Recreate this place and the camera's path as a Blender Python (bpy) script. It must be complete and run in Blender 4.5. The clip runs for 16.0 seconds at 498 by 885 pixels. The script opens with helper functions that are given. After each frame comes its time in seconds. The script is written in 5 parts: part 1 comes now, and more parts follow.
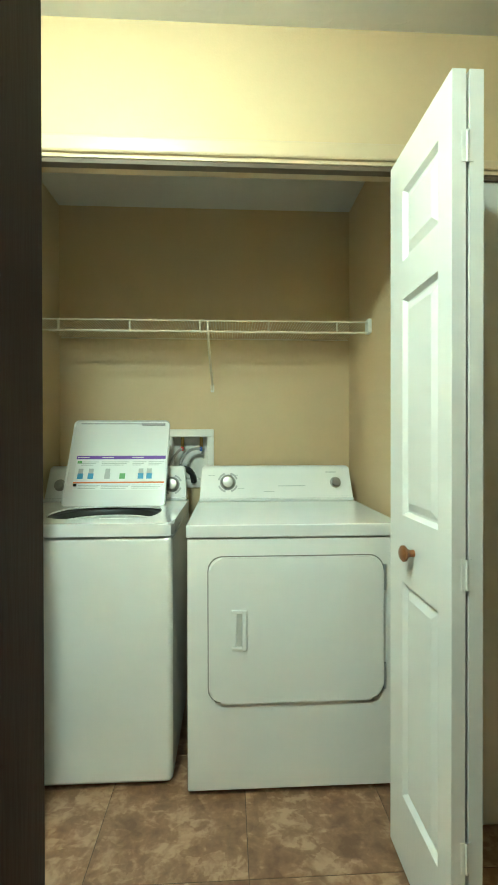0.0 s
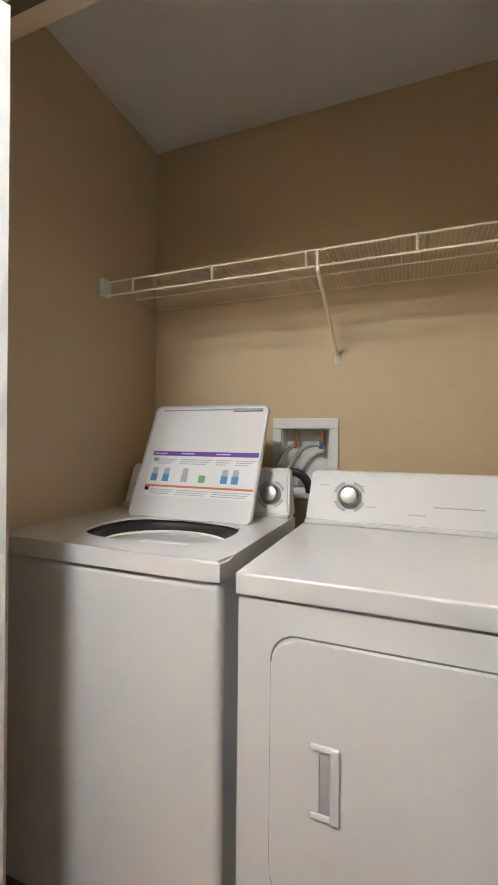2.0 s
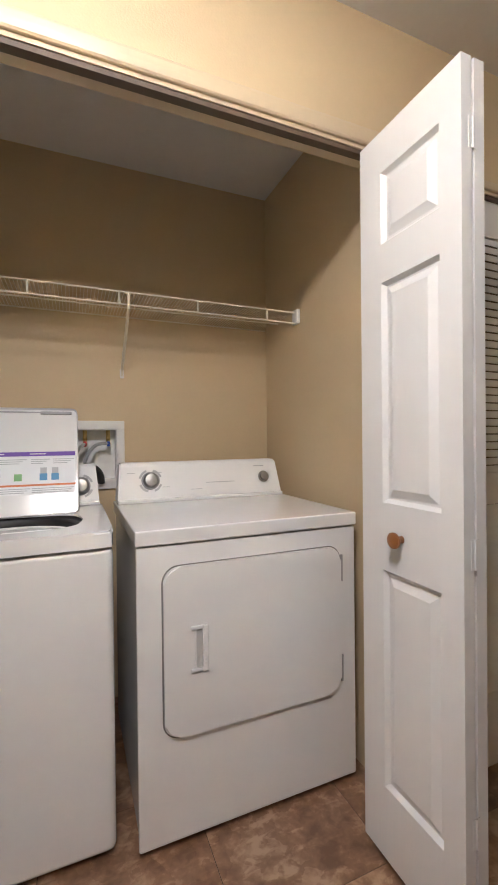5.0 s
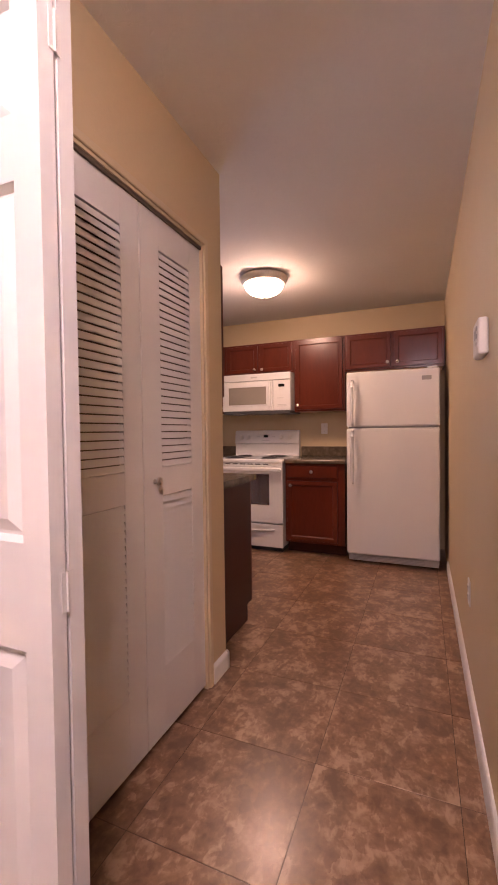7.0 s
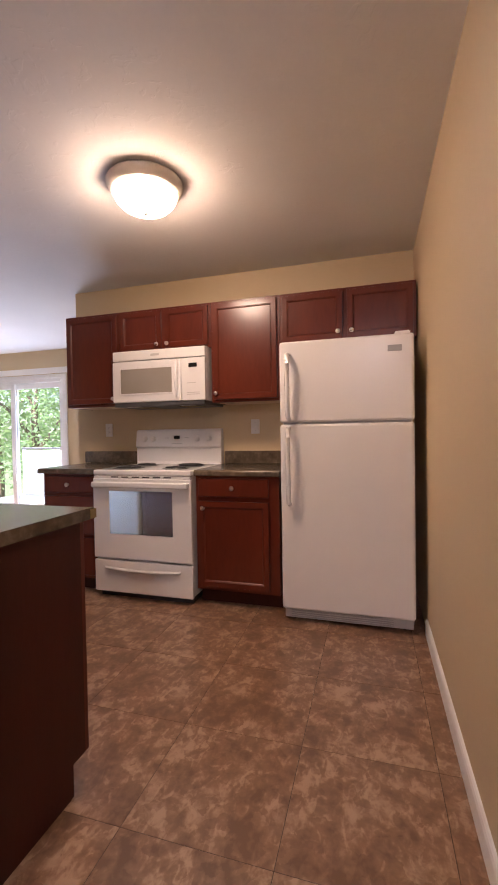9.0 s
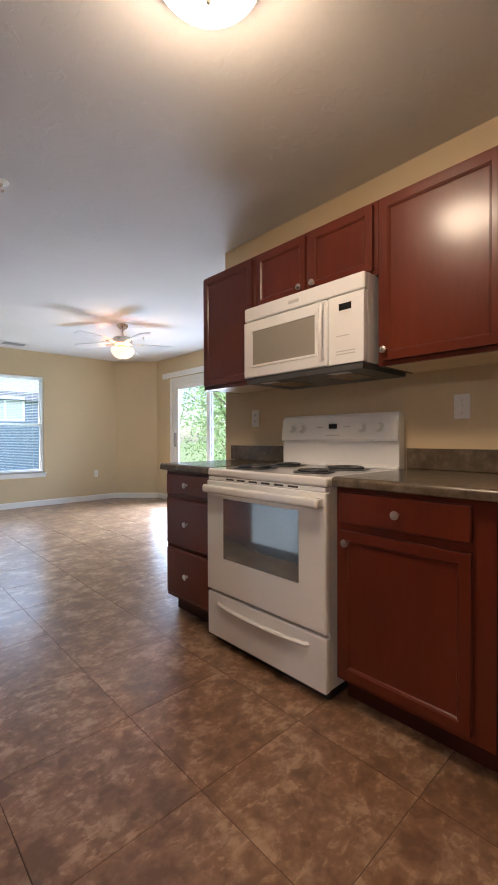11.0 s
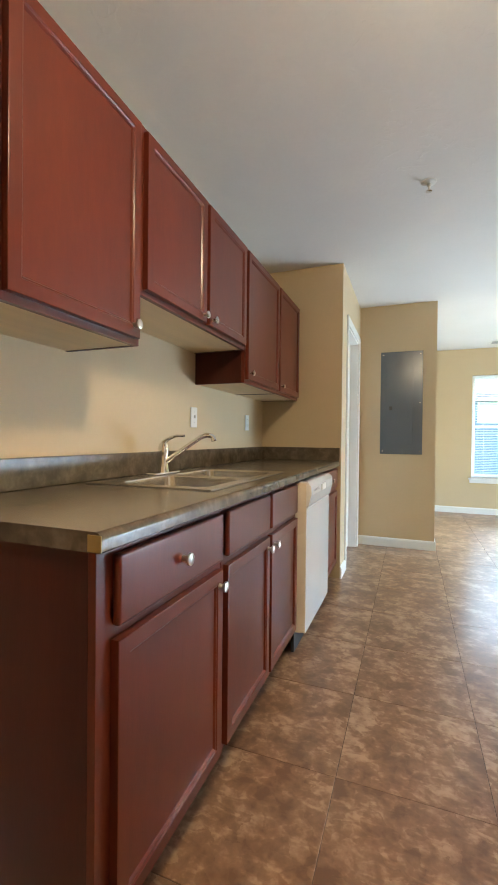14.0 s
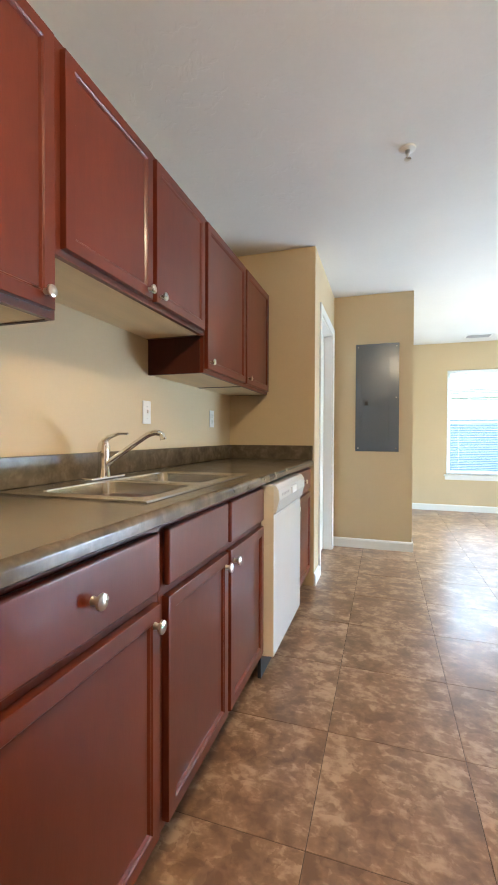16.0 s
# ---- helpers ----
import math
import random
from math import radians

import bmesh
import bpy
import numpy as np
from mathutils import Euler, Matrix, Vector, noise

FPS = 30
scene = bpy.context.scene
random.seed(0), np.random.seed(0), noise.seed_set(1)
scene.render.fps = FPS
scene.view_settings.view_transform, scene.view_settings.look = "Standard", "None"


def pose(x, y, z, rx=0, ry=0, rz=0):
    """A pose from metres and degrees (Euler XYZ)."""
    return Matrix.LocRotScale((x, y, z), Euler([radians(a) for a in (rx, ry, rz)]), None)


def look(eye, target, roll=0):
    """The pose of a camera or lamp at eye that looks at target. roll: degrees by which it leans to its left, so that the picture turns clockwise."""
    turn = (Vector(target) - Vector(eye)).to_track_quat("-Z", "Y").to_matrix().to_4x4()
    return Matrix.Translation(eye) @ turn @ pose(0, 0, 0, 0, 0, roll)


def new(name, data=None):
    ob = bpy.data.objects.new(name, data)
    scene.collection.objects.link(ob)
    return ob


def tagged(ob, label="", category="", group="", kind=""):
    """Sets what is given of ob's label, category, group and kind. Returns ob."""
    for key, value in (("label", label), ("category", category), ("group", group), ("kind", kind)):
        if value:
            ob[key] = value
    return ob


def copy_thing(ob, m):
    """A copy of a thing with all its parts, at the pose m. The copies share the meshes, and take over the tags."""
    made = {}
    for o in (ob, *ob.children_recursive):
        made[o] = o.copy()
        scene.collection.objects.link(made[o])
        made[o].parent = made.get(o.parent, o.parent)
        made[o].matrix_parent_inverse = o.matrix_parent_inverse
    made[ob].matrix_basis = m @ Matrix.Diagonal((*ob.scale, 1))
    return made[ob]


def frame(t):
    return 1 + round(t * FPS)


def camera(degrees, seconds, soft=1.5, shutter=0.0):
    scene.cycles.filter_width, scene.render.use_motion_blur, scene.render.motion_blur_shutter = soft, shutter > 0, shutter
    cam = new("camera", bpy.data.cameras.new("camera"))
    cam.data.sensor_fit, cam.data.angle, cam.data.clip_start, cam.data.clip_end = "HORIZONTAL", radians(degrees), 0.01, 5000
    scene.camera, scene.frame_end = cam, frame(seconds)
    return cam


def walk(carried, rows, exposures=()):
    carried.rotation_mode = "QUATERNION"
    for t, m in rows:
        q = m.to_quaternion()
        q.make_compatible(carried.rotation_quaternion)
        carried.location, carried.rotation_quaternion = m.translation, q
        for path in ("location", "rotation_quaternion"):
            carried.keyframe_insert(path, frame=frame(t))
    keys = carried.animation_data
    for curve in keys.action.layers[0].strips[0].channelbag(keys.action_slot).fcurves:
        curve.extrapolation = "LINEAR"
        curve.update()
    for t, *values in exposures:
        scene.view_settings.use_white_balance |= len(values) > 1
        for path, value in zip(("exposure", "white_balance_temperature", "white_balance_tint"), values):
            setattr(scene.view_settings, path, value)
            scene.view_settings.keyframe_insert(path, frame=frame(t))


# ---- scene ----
cam = camera(61.5, 16.0, soft=1.8)
PATH = [
    (0, (0.136, 0.227, 1.213), (0.23, 2.225, 1.201), -0.1),
    (0.2, (0.164, 0.319, 1.217), (0.221, 2.318, 1.202), -0.0),
    (0.5, (0.184, 0.452, 1.217), (0.171, 2.452, 1.198), 0.1),
    (1, (0.198, 0.651, 1.216), (-0.04, 2.636, 1.194), -0.0),
    (1.5, (0.239, 0.782, 1.195), (-0.251, 2.721, 1.188), 0.5),
    (2, (0.306, 0.891, 1.18), (-0.418, 2.755, 1.174), 0.6),
    (2.5, (0.259, 0.914, 1.187), (-0.608, 2.717, 1.175), 0.8),
    (3, (0.173, 0.813, 1.204), (-0.64, 2.64, 1.199), 0.8),
    (3.2, (0.139, 0.747, 1.204), (-0.559, 2.621, 1.197), 0.7),
    (5.5, (-0.191, 0.445, 1.175), (0.963, 2.079, 1.15), -0.7),
    (6, (-0.152, 0.445, 1.18), (1.323, 1.795, 1.143), -0.7),
    (6.5, (-0.032, 0.491, 1.206), (1.666, 1.547, 1.161), -0.9),
    (7, (0.12, 0.553, 1.186), (1.966, 1.322, 1.134), -0.7),
    (7.5, (0.378, 0.652, 1.174), (2.3, 1.205, 1.121), -0.7),
    (8, (0.698, 0.663, 1.155), (2.641, 1.131, 1.101), -0.8),
    (8.2, (0.835, 0.648, 1.155), (2.78, 1.111, 1.107), -0.9),
    (10.3, (2.293, 0.674, 1.113), (3.984, 1.742, 1.079), -0.4),
    (10.5, (2.396, 0.722, 1.089), (4.017, 1.893, 1.059), -0.3),
    (11, (2.627, 0.82, 1.07), (3.996, 2.278, 1.047), -0.2),
    (11.5, (2.797, 0.889, 1.061), (3.849, 2.59, 1.042), 0.0),
    (12, (2.94, 0.958, 1.054), (3.599, 2.847, 1.042), 0.1),
    (12.5, (3.03, 0.986, 1.044), (3.28, 2.97, 1.029), 0.3),
    (13, (3.11, 1.001, 1.073), (2.967, 2.995, 1.058), 0.4),
    (13.5, (3.133, 0.985, 1.084), (2.662, 2.929, 1.068), 0.5),
    (14, (3.133, 0.958, 1.084), (2.413, 2.824, 1.063), 0.6),
    (14.5, (3.125, 0.947, 1.08), (2.252, 2.746, 1.056), 0.5),
    (15, (3.122, 0.967, 1.076), (2.189, 2.736, 1.051), 0.5),
    (15.5, (3.138, 1.074, 1.08), (2.27, 2.875, 1.055), 0.3),
    (16, (3.112, 1.233, 1.084), (2.496, 3.136, 1.052), 0.2),
]
# exposure in stops, white balance and tint follow the clip's camera
EXPOSURES = [
    (0.0, 2.5, 5200, -36), (0.5, 2.25, 5300, -13), (1.0, 2.2, 5450, -3), (1.5, 2.25, 5500, 4), (2.5, 2.25, 5500, 5), (3.2, 2.1, 5500, 5), (5.5, 2.2, 5600, 13), (6.5, 2.4, 6000, 36), (7.0, 2.52, 6600, 46),
    (7.5, 2.68, 6500, 53), (8.0, 2.76, 6080, 34), (8.6, 2.7, 6080, 32), (10.5, 2.4, 5900, 20), (12.5, 2.78, 5850, 8), (13.5, 2.92, 5870, 5), (14.5, 3.45, 5900, 3), (16.0, 3.45, 5850, 6),
]
walk(cam, [(t, look(eye, target, roll)) for t, eye, target, roll in PATH], EXPOSURES)

# ---- world, sun and large lights ----
SUN_ELEV, SUN_AZ = 48, 276
world = bpy.data.worlds.new("sky")
scene.world = world
world.use_nodes = True
wn = world.node_tree.nodes
sky = wn.new("ShaderNodeTexSky")
sky.sky_type, sky.sun_disc = "NISHITA", False
sky.sun_elevation, sky.sun_rotation = radians(SUN_ELEV), radians(SUN_AZ)
world.node_tree.links.new(sky.outputs["Color"], wn["Background"].inputs["Color"])
wn["Background"].inputs["Strength"].default_value = 0.06


def lamp(name, kind, energy, colour, matrix, size=0.1, size_y=None):
    data = bpy.data.lights.new(name, kind)
    data.energy, data.color = energy, colour
    if kind == "SUN":
        data.angle = radians(0.6)
    elif kind == "AREA":
        data.shape, data.size = "RECTANGLE", size
        data.size_y = size_y or size
    else:
        data.shadow_soft_size = size
    ob = new(name, data)
    ob.matrix_world = matrix
    return ob


sun_dir = Vector((math.sin(radians(SUN_AZ)) * math.cos(radians(SUN_ELEV)), math.cos(radians(SUN_AZ)) * math.cos(radians(SUN_ELEV)), math.sin(radians(SUN_ELEV))))
lamp("sun", "SUN", 3.0, (1.0, 0.95, 0.88), look(sun_dir * 30, (0, 0, 0)))
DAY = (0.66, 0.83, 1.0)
# area lamps added as patches of bright sky over the window and the balcony
lamp("window_daylight", "AREA", 260.0, DAY, look((4.6, 13.5, 5.4), (4.0, 6.0, 1.0)), 8.0, 4.0)
lamp("slider_daylight", "AREA", 1500.0, DAY, look((12.0, 7.0, 5.8), (4.6, 5.0, 0.8)), 8.0, 4.0)
# fill lamp added low inside the slider to brighten ceiling and kitchen
lamp("slider_fill", "AREA", 13.0, DAY, look((6.53, 5.96, 0.33), (4.0, 4.5, 1.0)), 1.7, 0.4)
lamp("fan_bulb", "POINT", 4.0, (1.0, 0.62, 0.30), pose(4.99, 5.56, 2.12), 0.03)

# ---- helpers for building ----


def mesh_of(name, bm, material):
    me = bpy.data.meshes.new(name)
    bmesh.ops.recalc_face_normals(bm, faces=bm.faces[:])
    bm.to_mesh(me)
    bm.free()
    for m in material if isinstance(material, (list, tuple)) else [material]:
        me.materials.append(m)
    return me


def soften(me, angle=35):
    for p in me.polygons:
        p.use_smooth = True
    me.set_sharp_from_angle(angle=radians(angle))
    return me


def part(name, bm, material, parent=None, label="", smooth=True, angle=35):
    me = mesh_of(name, bm, material)
    if smooth:
        soften(me, angle)
    ob = new(name, me)
    if smooth:
        wn_ = ob.modifiers.new("weighted_normals", "WEIGHTED_NORMAL")
        wn_.keep_sharp, wn_.weight = True, 100
    if parent is not None:
        ob.parent = parent
    if label:
        tagged(ob, label)
    return ob


def thing(name, m, label, category, group=""):
    ob = new(name)
    ob.empty_display_size = 0.1
    ob.matrix_world = m
    return tagged(ob, label, category, group)


def structure(name, bm, material, label, category, smooth=False):
    return tagged(part(name, bm, material, None, "", smooth), label, category, "", "structure")


def box(bm, x0, x1, y0, y1, z0, z1, bevel=0.0, seg=2, mi=0):
    vs = [bm.verts.new((x, y, z)) for x in (x0, x1) for y in (y0, y1) for z in (z0, z1)]
    fs = [bm.faces.new([vs[i] for i in q]) for q in ((0, 1, 3, 2), (4, 6, 7, 5), (0, 4, 5, 1), (2, 3, 7, 6), (0, 2, 6, 4), (1, 5, 7, 3))]
    for f in fs:
        f.material_index = mi
    bmesh.ops.recalc_face_normals(bm, faces=fs)
    if bevel > 0:
        es = list({e for f in fs for e in f.edges})
        r = bmesh.ops.bevel(bm, geom=es, offset=bevel, segments=seg, profile=0.5, affect="EDGES", clamp_overlap=True)
        for f in r["faces"]:
            f.material_index = mi
    return fs


def newbox(*a, **k):
    bm = bmesh.new()
    box(bm, *a, **k)
    return bm


def lathe(bm, profile, m=Matrix(), steps=24, mi=0):
    """A turned shape: profile of (radius, height) round the local z axis."""
    rings = []
    for r, h in profile:
        if r < 1e-5:
            rings.append([bm.verts.new(m @ Vector((0, 0, h)))])
        else:
            rings.append([bm.verts.new(m @ Vector((r * math.cos(2 * math.pi * i / steps), r * math.sin(2 * math.pi * i / steps), h))) for i in range(steps)])
    for a, b in zip(rings, rings[1:]):
        for i in range(steps):
            j = (i + 1) % steps
            q = [a[i % len(a)], a[j % len(a)], b[j % len(b)], b[i % len(b)]]
            q = list(dict.fromkeys(q))
            if len(q) > 2:
                bm.faces.new(q).material_index = mi
    return bm


def tube(bm, pts, r, steps=8, mi=0):
    """A round rod swept along points, with closed ends."""
    pts = [Vector(p) for p in pts]
    rings, up = [], Vector((0.13, 0.21, 0.97)).normalized()
    for i, p in enumerate(pts):
        d = (pts[min(i + 1, len(pts) - 1)] - pts[max(i - 1, 0)]).normalized()
        a = d.cross(up)
        if a.length < 0.2:
            a = d.cross(Vector((1, 0, 0)))
        a.normalize()
        b = d.cross(a)
        rr = r[i] if isinstance(r, (list, tuple)) else r
        rings.append([bm.verts.new(p + rr * (math.cos(2 * math.pi * k / steps) * a + math.sin(2 * math.pi * k / steps) * b)) for k in range(steps)])
    for a, b in zip(rings, rings[1:]):
        for k in range(steps):
            bm.faces.new((a[k], a[(k + 1) % steps], b[(k + 1) % steps], b[k])).material_index = mi
    bm.faces.new(rings[0]).material_index = mi
    bm.faces.new(rings[-1][::-1]).material_index = mi
    return bm


def arc(p0, p1, p2, n=8):
    """Points on a smooth bend from p0 to p2, drawn towards p1."""
    p0, p1, p2 = Vector(p0), Vector(p1), Vector(p2)
    return [(1 - t) ** 2 * p0 + 2 * t * (1 - t) * p1 + t * t * p2 for t in (i / n for i in range(n + 1))]


def panelled(bm, x0, x1, z0, z1, y_front, thick, border, steps):
    """A slab facing -y whose front is inset step by step: steps of (width, depth)."""
    fs = box(bm, x0, x1, y_front, y_front + thick, z0, z1)
    front = fs[2]
    outer = list(front.edges)
    r = bmesh.ops.inset_region(bm, faces=[front], thickness=border, depth=0)
    for w, d in steps:
        bmesh.ops.inset_region(bm, faces=[front], thickness=w, depth=d)
    es = [e for e in outer if e.is_valid]
    bmesh.ops.bevel(bm, geom=es, offset=0.004, segments=2, profile=0.5, affect="EDGES")
    return bm


def raised(bm, x0, x1, z0, z1, y, depth=0.009, slope=0.022, lip=0.01):
    """A raised field in a recess of a moulded door, facing -y, laid into the slab's face."""
    def ring(ins, yy):
        return [bm.verts.new(p) for p in ((x0 + ins, yy, z0 + ins), (x1 - ins, yy, z0 + ins), (x1 - ins, yy, z1 - ins), (x0 + ins, yy, z1 - ins))]
    rings = [ring(0, y), ring(lip, y + depth), ring(lip + 0.006, y + depth), ring(lip + 0.006 + slope, y + 0.002)]
    for a, b in zip(rings, rings[1:]):
        for i in range(4):
            bm.faces.new((a[i], a[(i + 1) % 4], b[(i + 1) % 4], b[i]))
    bm.faces.new(rings[-1])


def slab_with_fields(bm, x0, x1, z0, z1, y, thick, fields, depth=0.009):
    """A moulded door leaf facing -y: one field above the other, cut into the face."""
    xs = [x0, fields[0][0], fields[0][1], x1]
    zs = sorted({z0, z1, *[f[2] for f in fields], *[f[3] for f in fields]})
    grid = {(i, j): bm.verts.new((x, y, z)) for i, x in enumerate(xs) for j, z in enumerate(zs)}
    holes = {(f[2], f[3]) for f in fields}
    for i in range(3):
        for j in range(len(zs) - 1):
            if i == 1 and (zs[j], zs[j + 1]) in holes:
                continue
            bm.faces.new((grid[i, j], grid[i + 1, j], grid[i + 1, j + 1], grid[i, j + 1]))
    for f in fields:
        raised(bm, *f, y, depth)
    back = [bm.verts.new(p) for p in ((x0, y + thick, z0), (x1, y + thick, z0), (x1, y + thick, z1), (x0, y + thick, z1))]
    bm.faces.new(back[::-1])
    n = len(zs)
    left, right = [grid[0, j] for j in range(n)], [grid[3, j] for j in range(n)]
    bm.faces.new([back[0]] + left + [back[3]])
    bm.faces.new([back[1]] + right + [back[2]])
    bm.faces.new([grid[i, 0] for i in range(4)] + [back[1], back[0]])
    bm.faces.new([grid[i, n - 1] for i in range(4)] + [back[2], back[3]])
    bmesh.ops.remove_doubles(bm, verts=bm.verts[:], dist=1e-5)
    return bm


# ---- materials ----


def material(name, colour, rough=0.5, metal=0.0, coat=0.0, spread=0.06, scale=3.0, grain=60.0, bump=0.0, bump_scale=120.0, rough_spread=0.05, spec=0.5, vary=0.0, stretch=(1, 1, 1), second=None, emit=0.0):
    m = bpy.data.materials.new(name)
    m.use_nodes = True
    nt = m.node_tree
    N, L = nt.nodes, nt.links
    b = N["Principled BSDF"]
    b.inputs["Metallic"].default_value = metal
    b.inputs["Coat Weight"].default_value = coat
    b.inputs["Coat Roughness"].default_value = 0.15
    b.inputs["Specular IOR Level"].default_value = spec
    tc, mp = N.new("ShaderNodeTexCoord"), N.new("ShaderNodeMapping")
    mp.inputs["Scale"].default_value = stretch
    L.new(tc.outputs["Object"], mp.inputs["Vector"])
    n1, n2 = N.new("ShaderNodeTexNoise"), N.new("ShaderNodeTexNoise")
    n1.inputs["Scale"].default_value, n1.inputs["Detail"].default_value = scale, 5
    n2.inputs["Scale"].default_value, n2.inputs["Detail"].default_value = grain, 3
    for n in (n1, n2):
        L.new(mp.outputs["Vector"], n.inputs["Vector"])
    mix = N.new("ShaderNodeMath")
    mix.operation = "MULTIPLY_ADD"
    mix.inputs[1].default_value = 0.35
    L.new(n2.outputs["Fac"], mix.inputs[0])
    L.new(n1.outputs["Fac"], mix.inputs[2])
    ramp = N.new("ShaderNodeValToRGB")
    ramp.color_ramp.elements[0].position, ramp.color_ramp.elements[1].position = 0.45, 0.9
    lo = second or [c * (1 - spread) for c in colour]
    hi = colour if second else [min(1, c * (1 + spread)) for c in colour]
    ramp.color_ramp.elements[0].color, ramp.color_ramp.elements[1].color = (*lo, 1), (*hi, 1)
    L.new(mix.outputs[0], ramp.inputs[0])
    L.new(ramp.outputs[0], b.inputs["Base Color"])
    rr = N.new("ShaderNodeMapRange")
    rr.inputs["To Min"].default_value, rr.inputs["To Max"].default_value = max(0.02, rough - rough_spread), min(1, rough + rough_spread)
    L.new(n1.outputs["Fac"], rr.inputs["Value"])
    L.new(rr.outputs[0], b.inputs["Roughness"])
    if bump:
        n3, bp = N.new("ShaderNodeTexNoise"), N.new("ShaderNodeBump")
        n3.inputs["Scale"].default_value, n3.inputs["Detail"].default_value = bump_scale, 2
        L.new(mp.outputs["Vector"], n3.inputs["Vector"])
        bp.inputs["Strength"].default_value, bp.inputs["Distance"].default_value = bump, 0.004
        L.new(n3.outputs["Fac"], bp.inputs["Height"])
        L.new(bp.outputs[0], b.inputs["Normal"])
    if emit:
        b.inputs["Emission Color"].default_value, b.inputs["Emission Strength"].default_value = (*colour, 1), emit
    return m


PAINT = material("tan_wall_paint", (0.59, 0.465, 0.285), 0.6, spread=0.03, scale=1.2, bump=0.12, bump_scale=190)
CEIL = material("ceiling_paint", (0.74, 0.725, 0.70), 0.8, spread=0.03, scale=1.5, bump=0.17, bump_scale=24)
# flattened plaster splats of the knockdown finish
_n, _l = CEIL.node_tree.nodes, CEIL.node_tree.links
_bp = next(n for n in _n if n.type == "BUMP")
_src, _rg = _bp.inputs["Height"].links[0].from_node, _n.new("ShaderNodeMapRange")
_src.inputs["Scale"].default_value, _src.inputs["Detail"].default_value, _src.inputs["Distortion"].default_value = 13, 4, 1.2
_rg.inputs["From Min"].default_value, _rg.inputs["From Max"].default_value = 0.57, 0.62
_l.new(_src.outputs["Fac"], _rg.inputs["Value"]); _l.new(_rg.outputs[0], _bp.inputs["Height"])
TRIM = material("white_trim_paint", (0.78, 0.77, 0.74), 0.35, spread=0.02, bump=0.04, bump_scale=90)
CASING = material("tan_casing_paint", (0.58, 0.47, 0.31), 0.4, spread=0.03, bump=0.05, bump_scale=90)
DOORPAINT = material("white_door_paint", (0.78, 0.77, 0.75), 0.42, spread=0.02, scale=2, bump=0.10, bump_scale=140, stretch=(1, 1, 0.12))
LOUVRE = material("louvre_door_paint", (0.70, 0.68, 0.65), 0.45, spread=0.03, scale=2, bump=0.06, bump_scale=120)
ENAMEL = material("white_enamel", (0.80, 0.80, 0.79), 0.15, coat=0.3, spread=0.015, scale=2, bump=0.006, bump_scale=40)
ENAMEL_WARM = material("bisque_enamel", (0.76, 0.70, 0.58), 0.28, coat=0.2, spread=0.015, scale=2)
CONSOLE = material("satin_console_enamel", (0.80, 0.80, 0.79), 0.5, spread=0.015, scale=2)
PEBBLE = material("pebbled_white_enamel", (0.79, 0.78, 0.76), 0.3, coat=0.1, spread=0.015, scale=2, bump=0.08, bump_scale=330)
PLASTIC = material("white_plastic", (0.76, 0.75, 0.72), 0.4, spread=0.02)
GREYPLASTIC = material("grey_plastic", (0.36, 0.36, 0.36), 0.45, spread=0.04)
DARKGREY = material("dark_grey_metal", (0.07, 0.07, 0.07), 0.4, spread=0.08)
PALEGREY = material("pale_grey_plastic", (0.50, 0.50, 0.49), 0.45, spread=0.03)
BLACK = material("black_rubber", (0.025, 0.024, 0.023), 0.5, spread=0.1)
ALMOND = material("almond_wire_coating", (0.72, 0.67, 0.55), 0.4, spread=0.03)
# brown of the bifold tracks, also the painted shade in the louvre slots
TRACK_AND_SHADE = material("brown_track_and_slot_shade", (0.10, 0.07, 0.045), 0.6, spread=0.1)
GAPGREY = material("shadow_gap_grey", (0.17, 0.165, 0.16), 0.7, spread=0.1)
DARKIN = material("dark_gap", (0.03, 0.027, 0.025), 0.9, spread=0.1)
CHERRY = material("cherry_cabinet_wood", (0.138, 0.0255, 0.0098), 0.30, coat=0.2, spec=0.3, second=(0.088, 0.0160, 0.0068), scale=1.6, grain=24, bump=0.03, bump_scale=90, stretch=(2.2, 2.2, 0.5))
# cherry darkened in its colour for the shaded cabinet sides and toe kicks
CHERRY_SHADED = material("cherry_darkened_for_shade", (0.064, 0.0140, 0.0068), 0.40, coat=0.0, spec=0.25, second=(0.040, 0.0090, 0.0048), scale=2, grain=30, bump=0.04, bump_scale=90, stretch=(3.2, 3.2, 0.35))
MAPLE = material("pale_cabinet_underside", (0.68, 0.53, 0.32), 0.5, spread=0.08, scale=2, grain=30, stretch=(0.5, 6, 6))
KNOBWOOD = material("oak_knob", (0.25, 0.095, 0.026), 0.4, coat=0.2, spread=0.2, scale=12)
NICKEL = material("brushed_nickel", (0.62, 0.58, 0.52), 0.28, metal=1.0, spread=0.05, scale=20)
SATIN = material("satin_nickel", (0.70, 0.65, 0.57), 0.5, metal=0.4, spread=0.05, scale=20)
STEEL = material("stainless_steel", (0.60, 0.58, 0.54), 0.24, metal=1.0, spread=0.05, scale=8, grain=90, stretch=(1, 14, 1))
DIAL = material("silver_dial", (0.36, 0.35, 0.33), 0.38, metal=1.0, spread=0.08, scale=30)
CHROME = material("chrome", (0.78, 0.77, 0.75), 0.08, metal=1.0, spread=0.02)
BRASS = material("brass", (0.6, 0.42, 0.16), 0.3, metal=1.0, spread=0.05)
PANELGREY = material("grey_panel_paint", (0.105, 0.125, 0.145), 0.22, coat=0.15, spread=0.05, scale=4, bump=0.02)
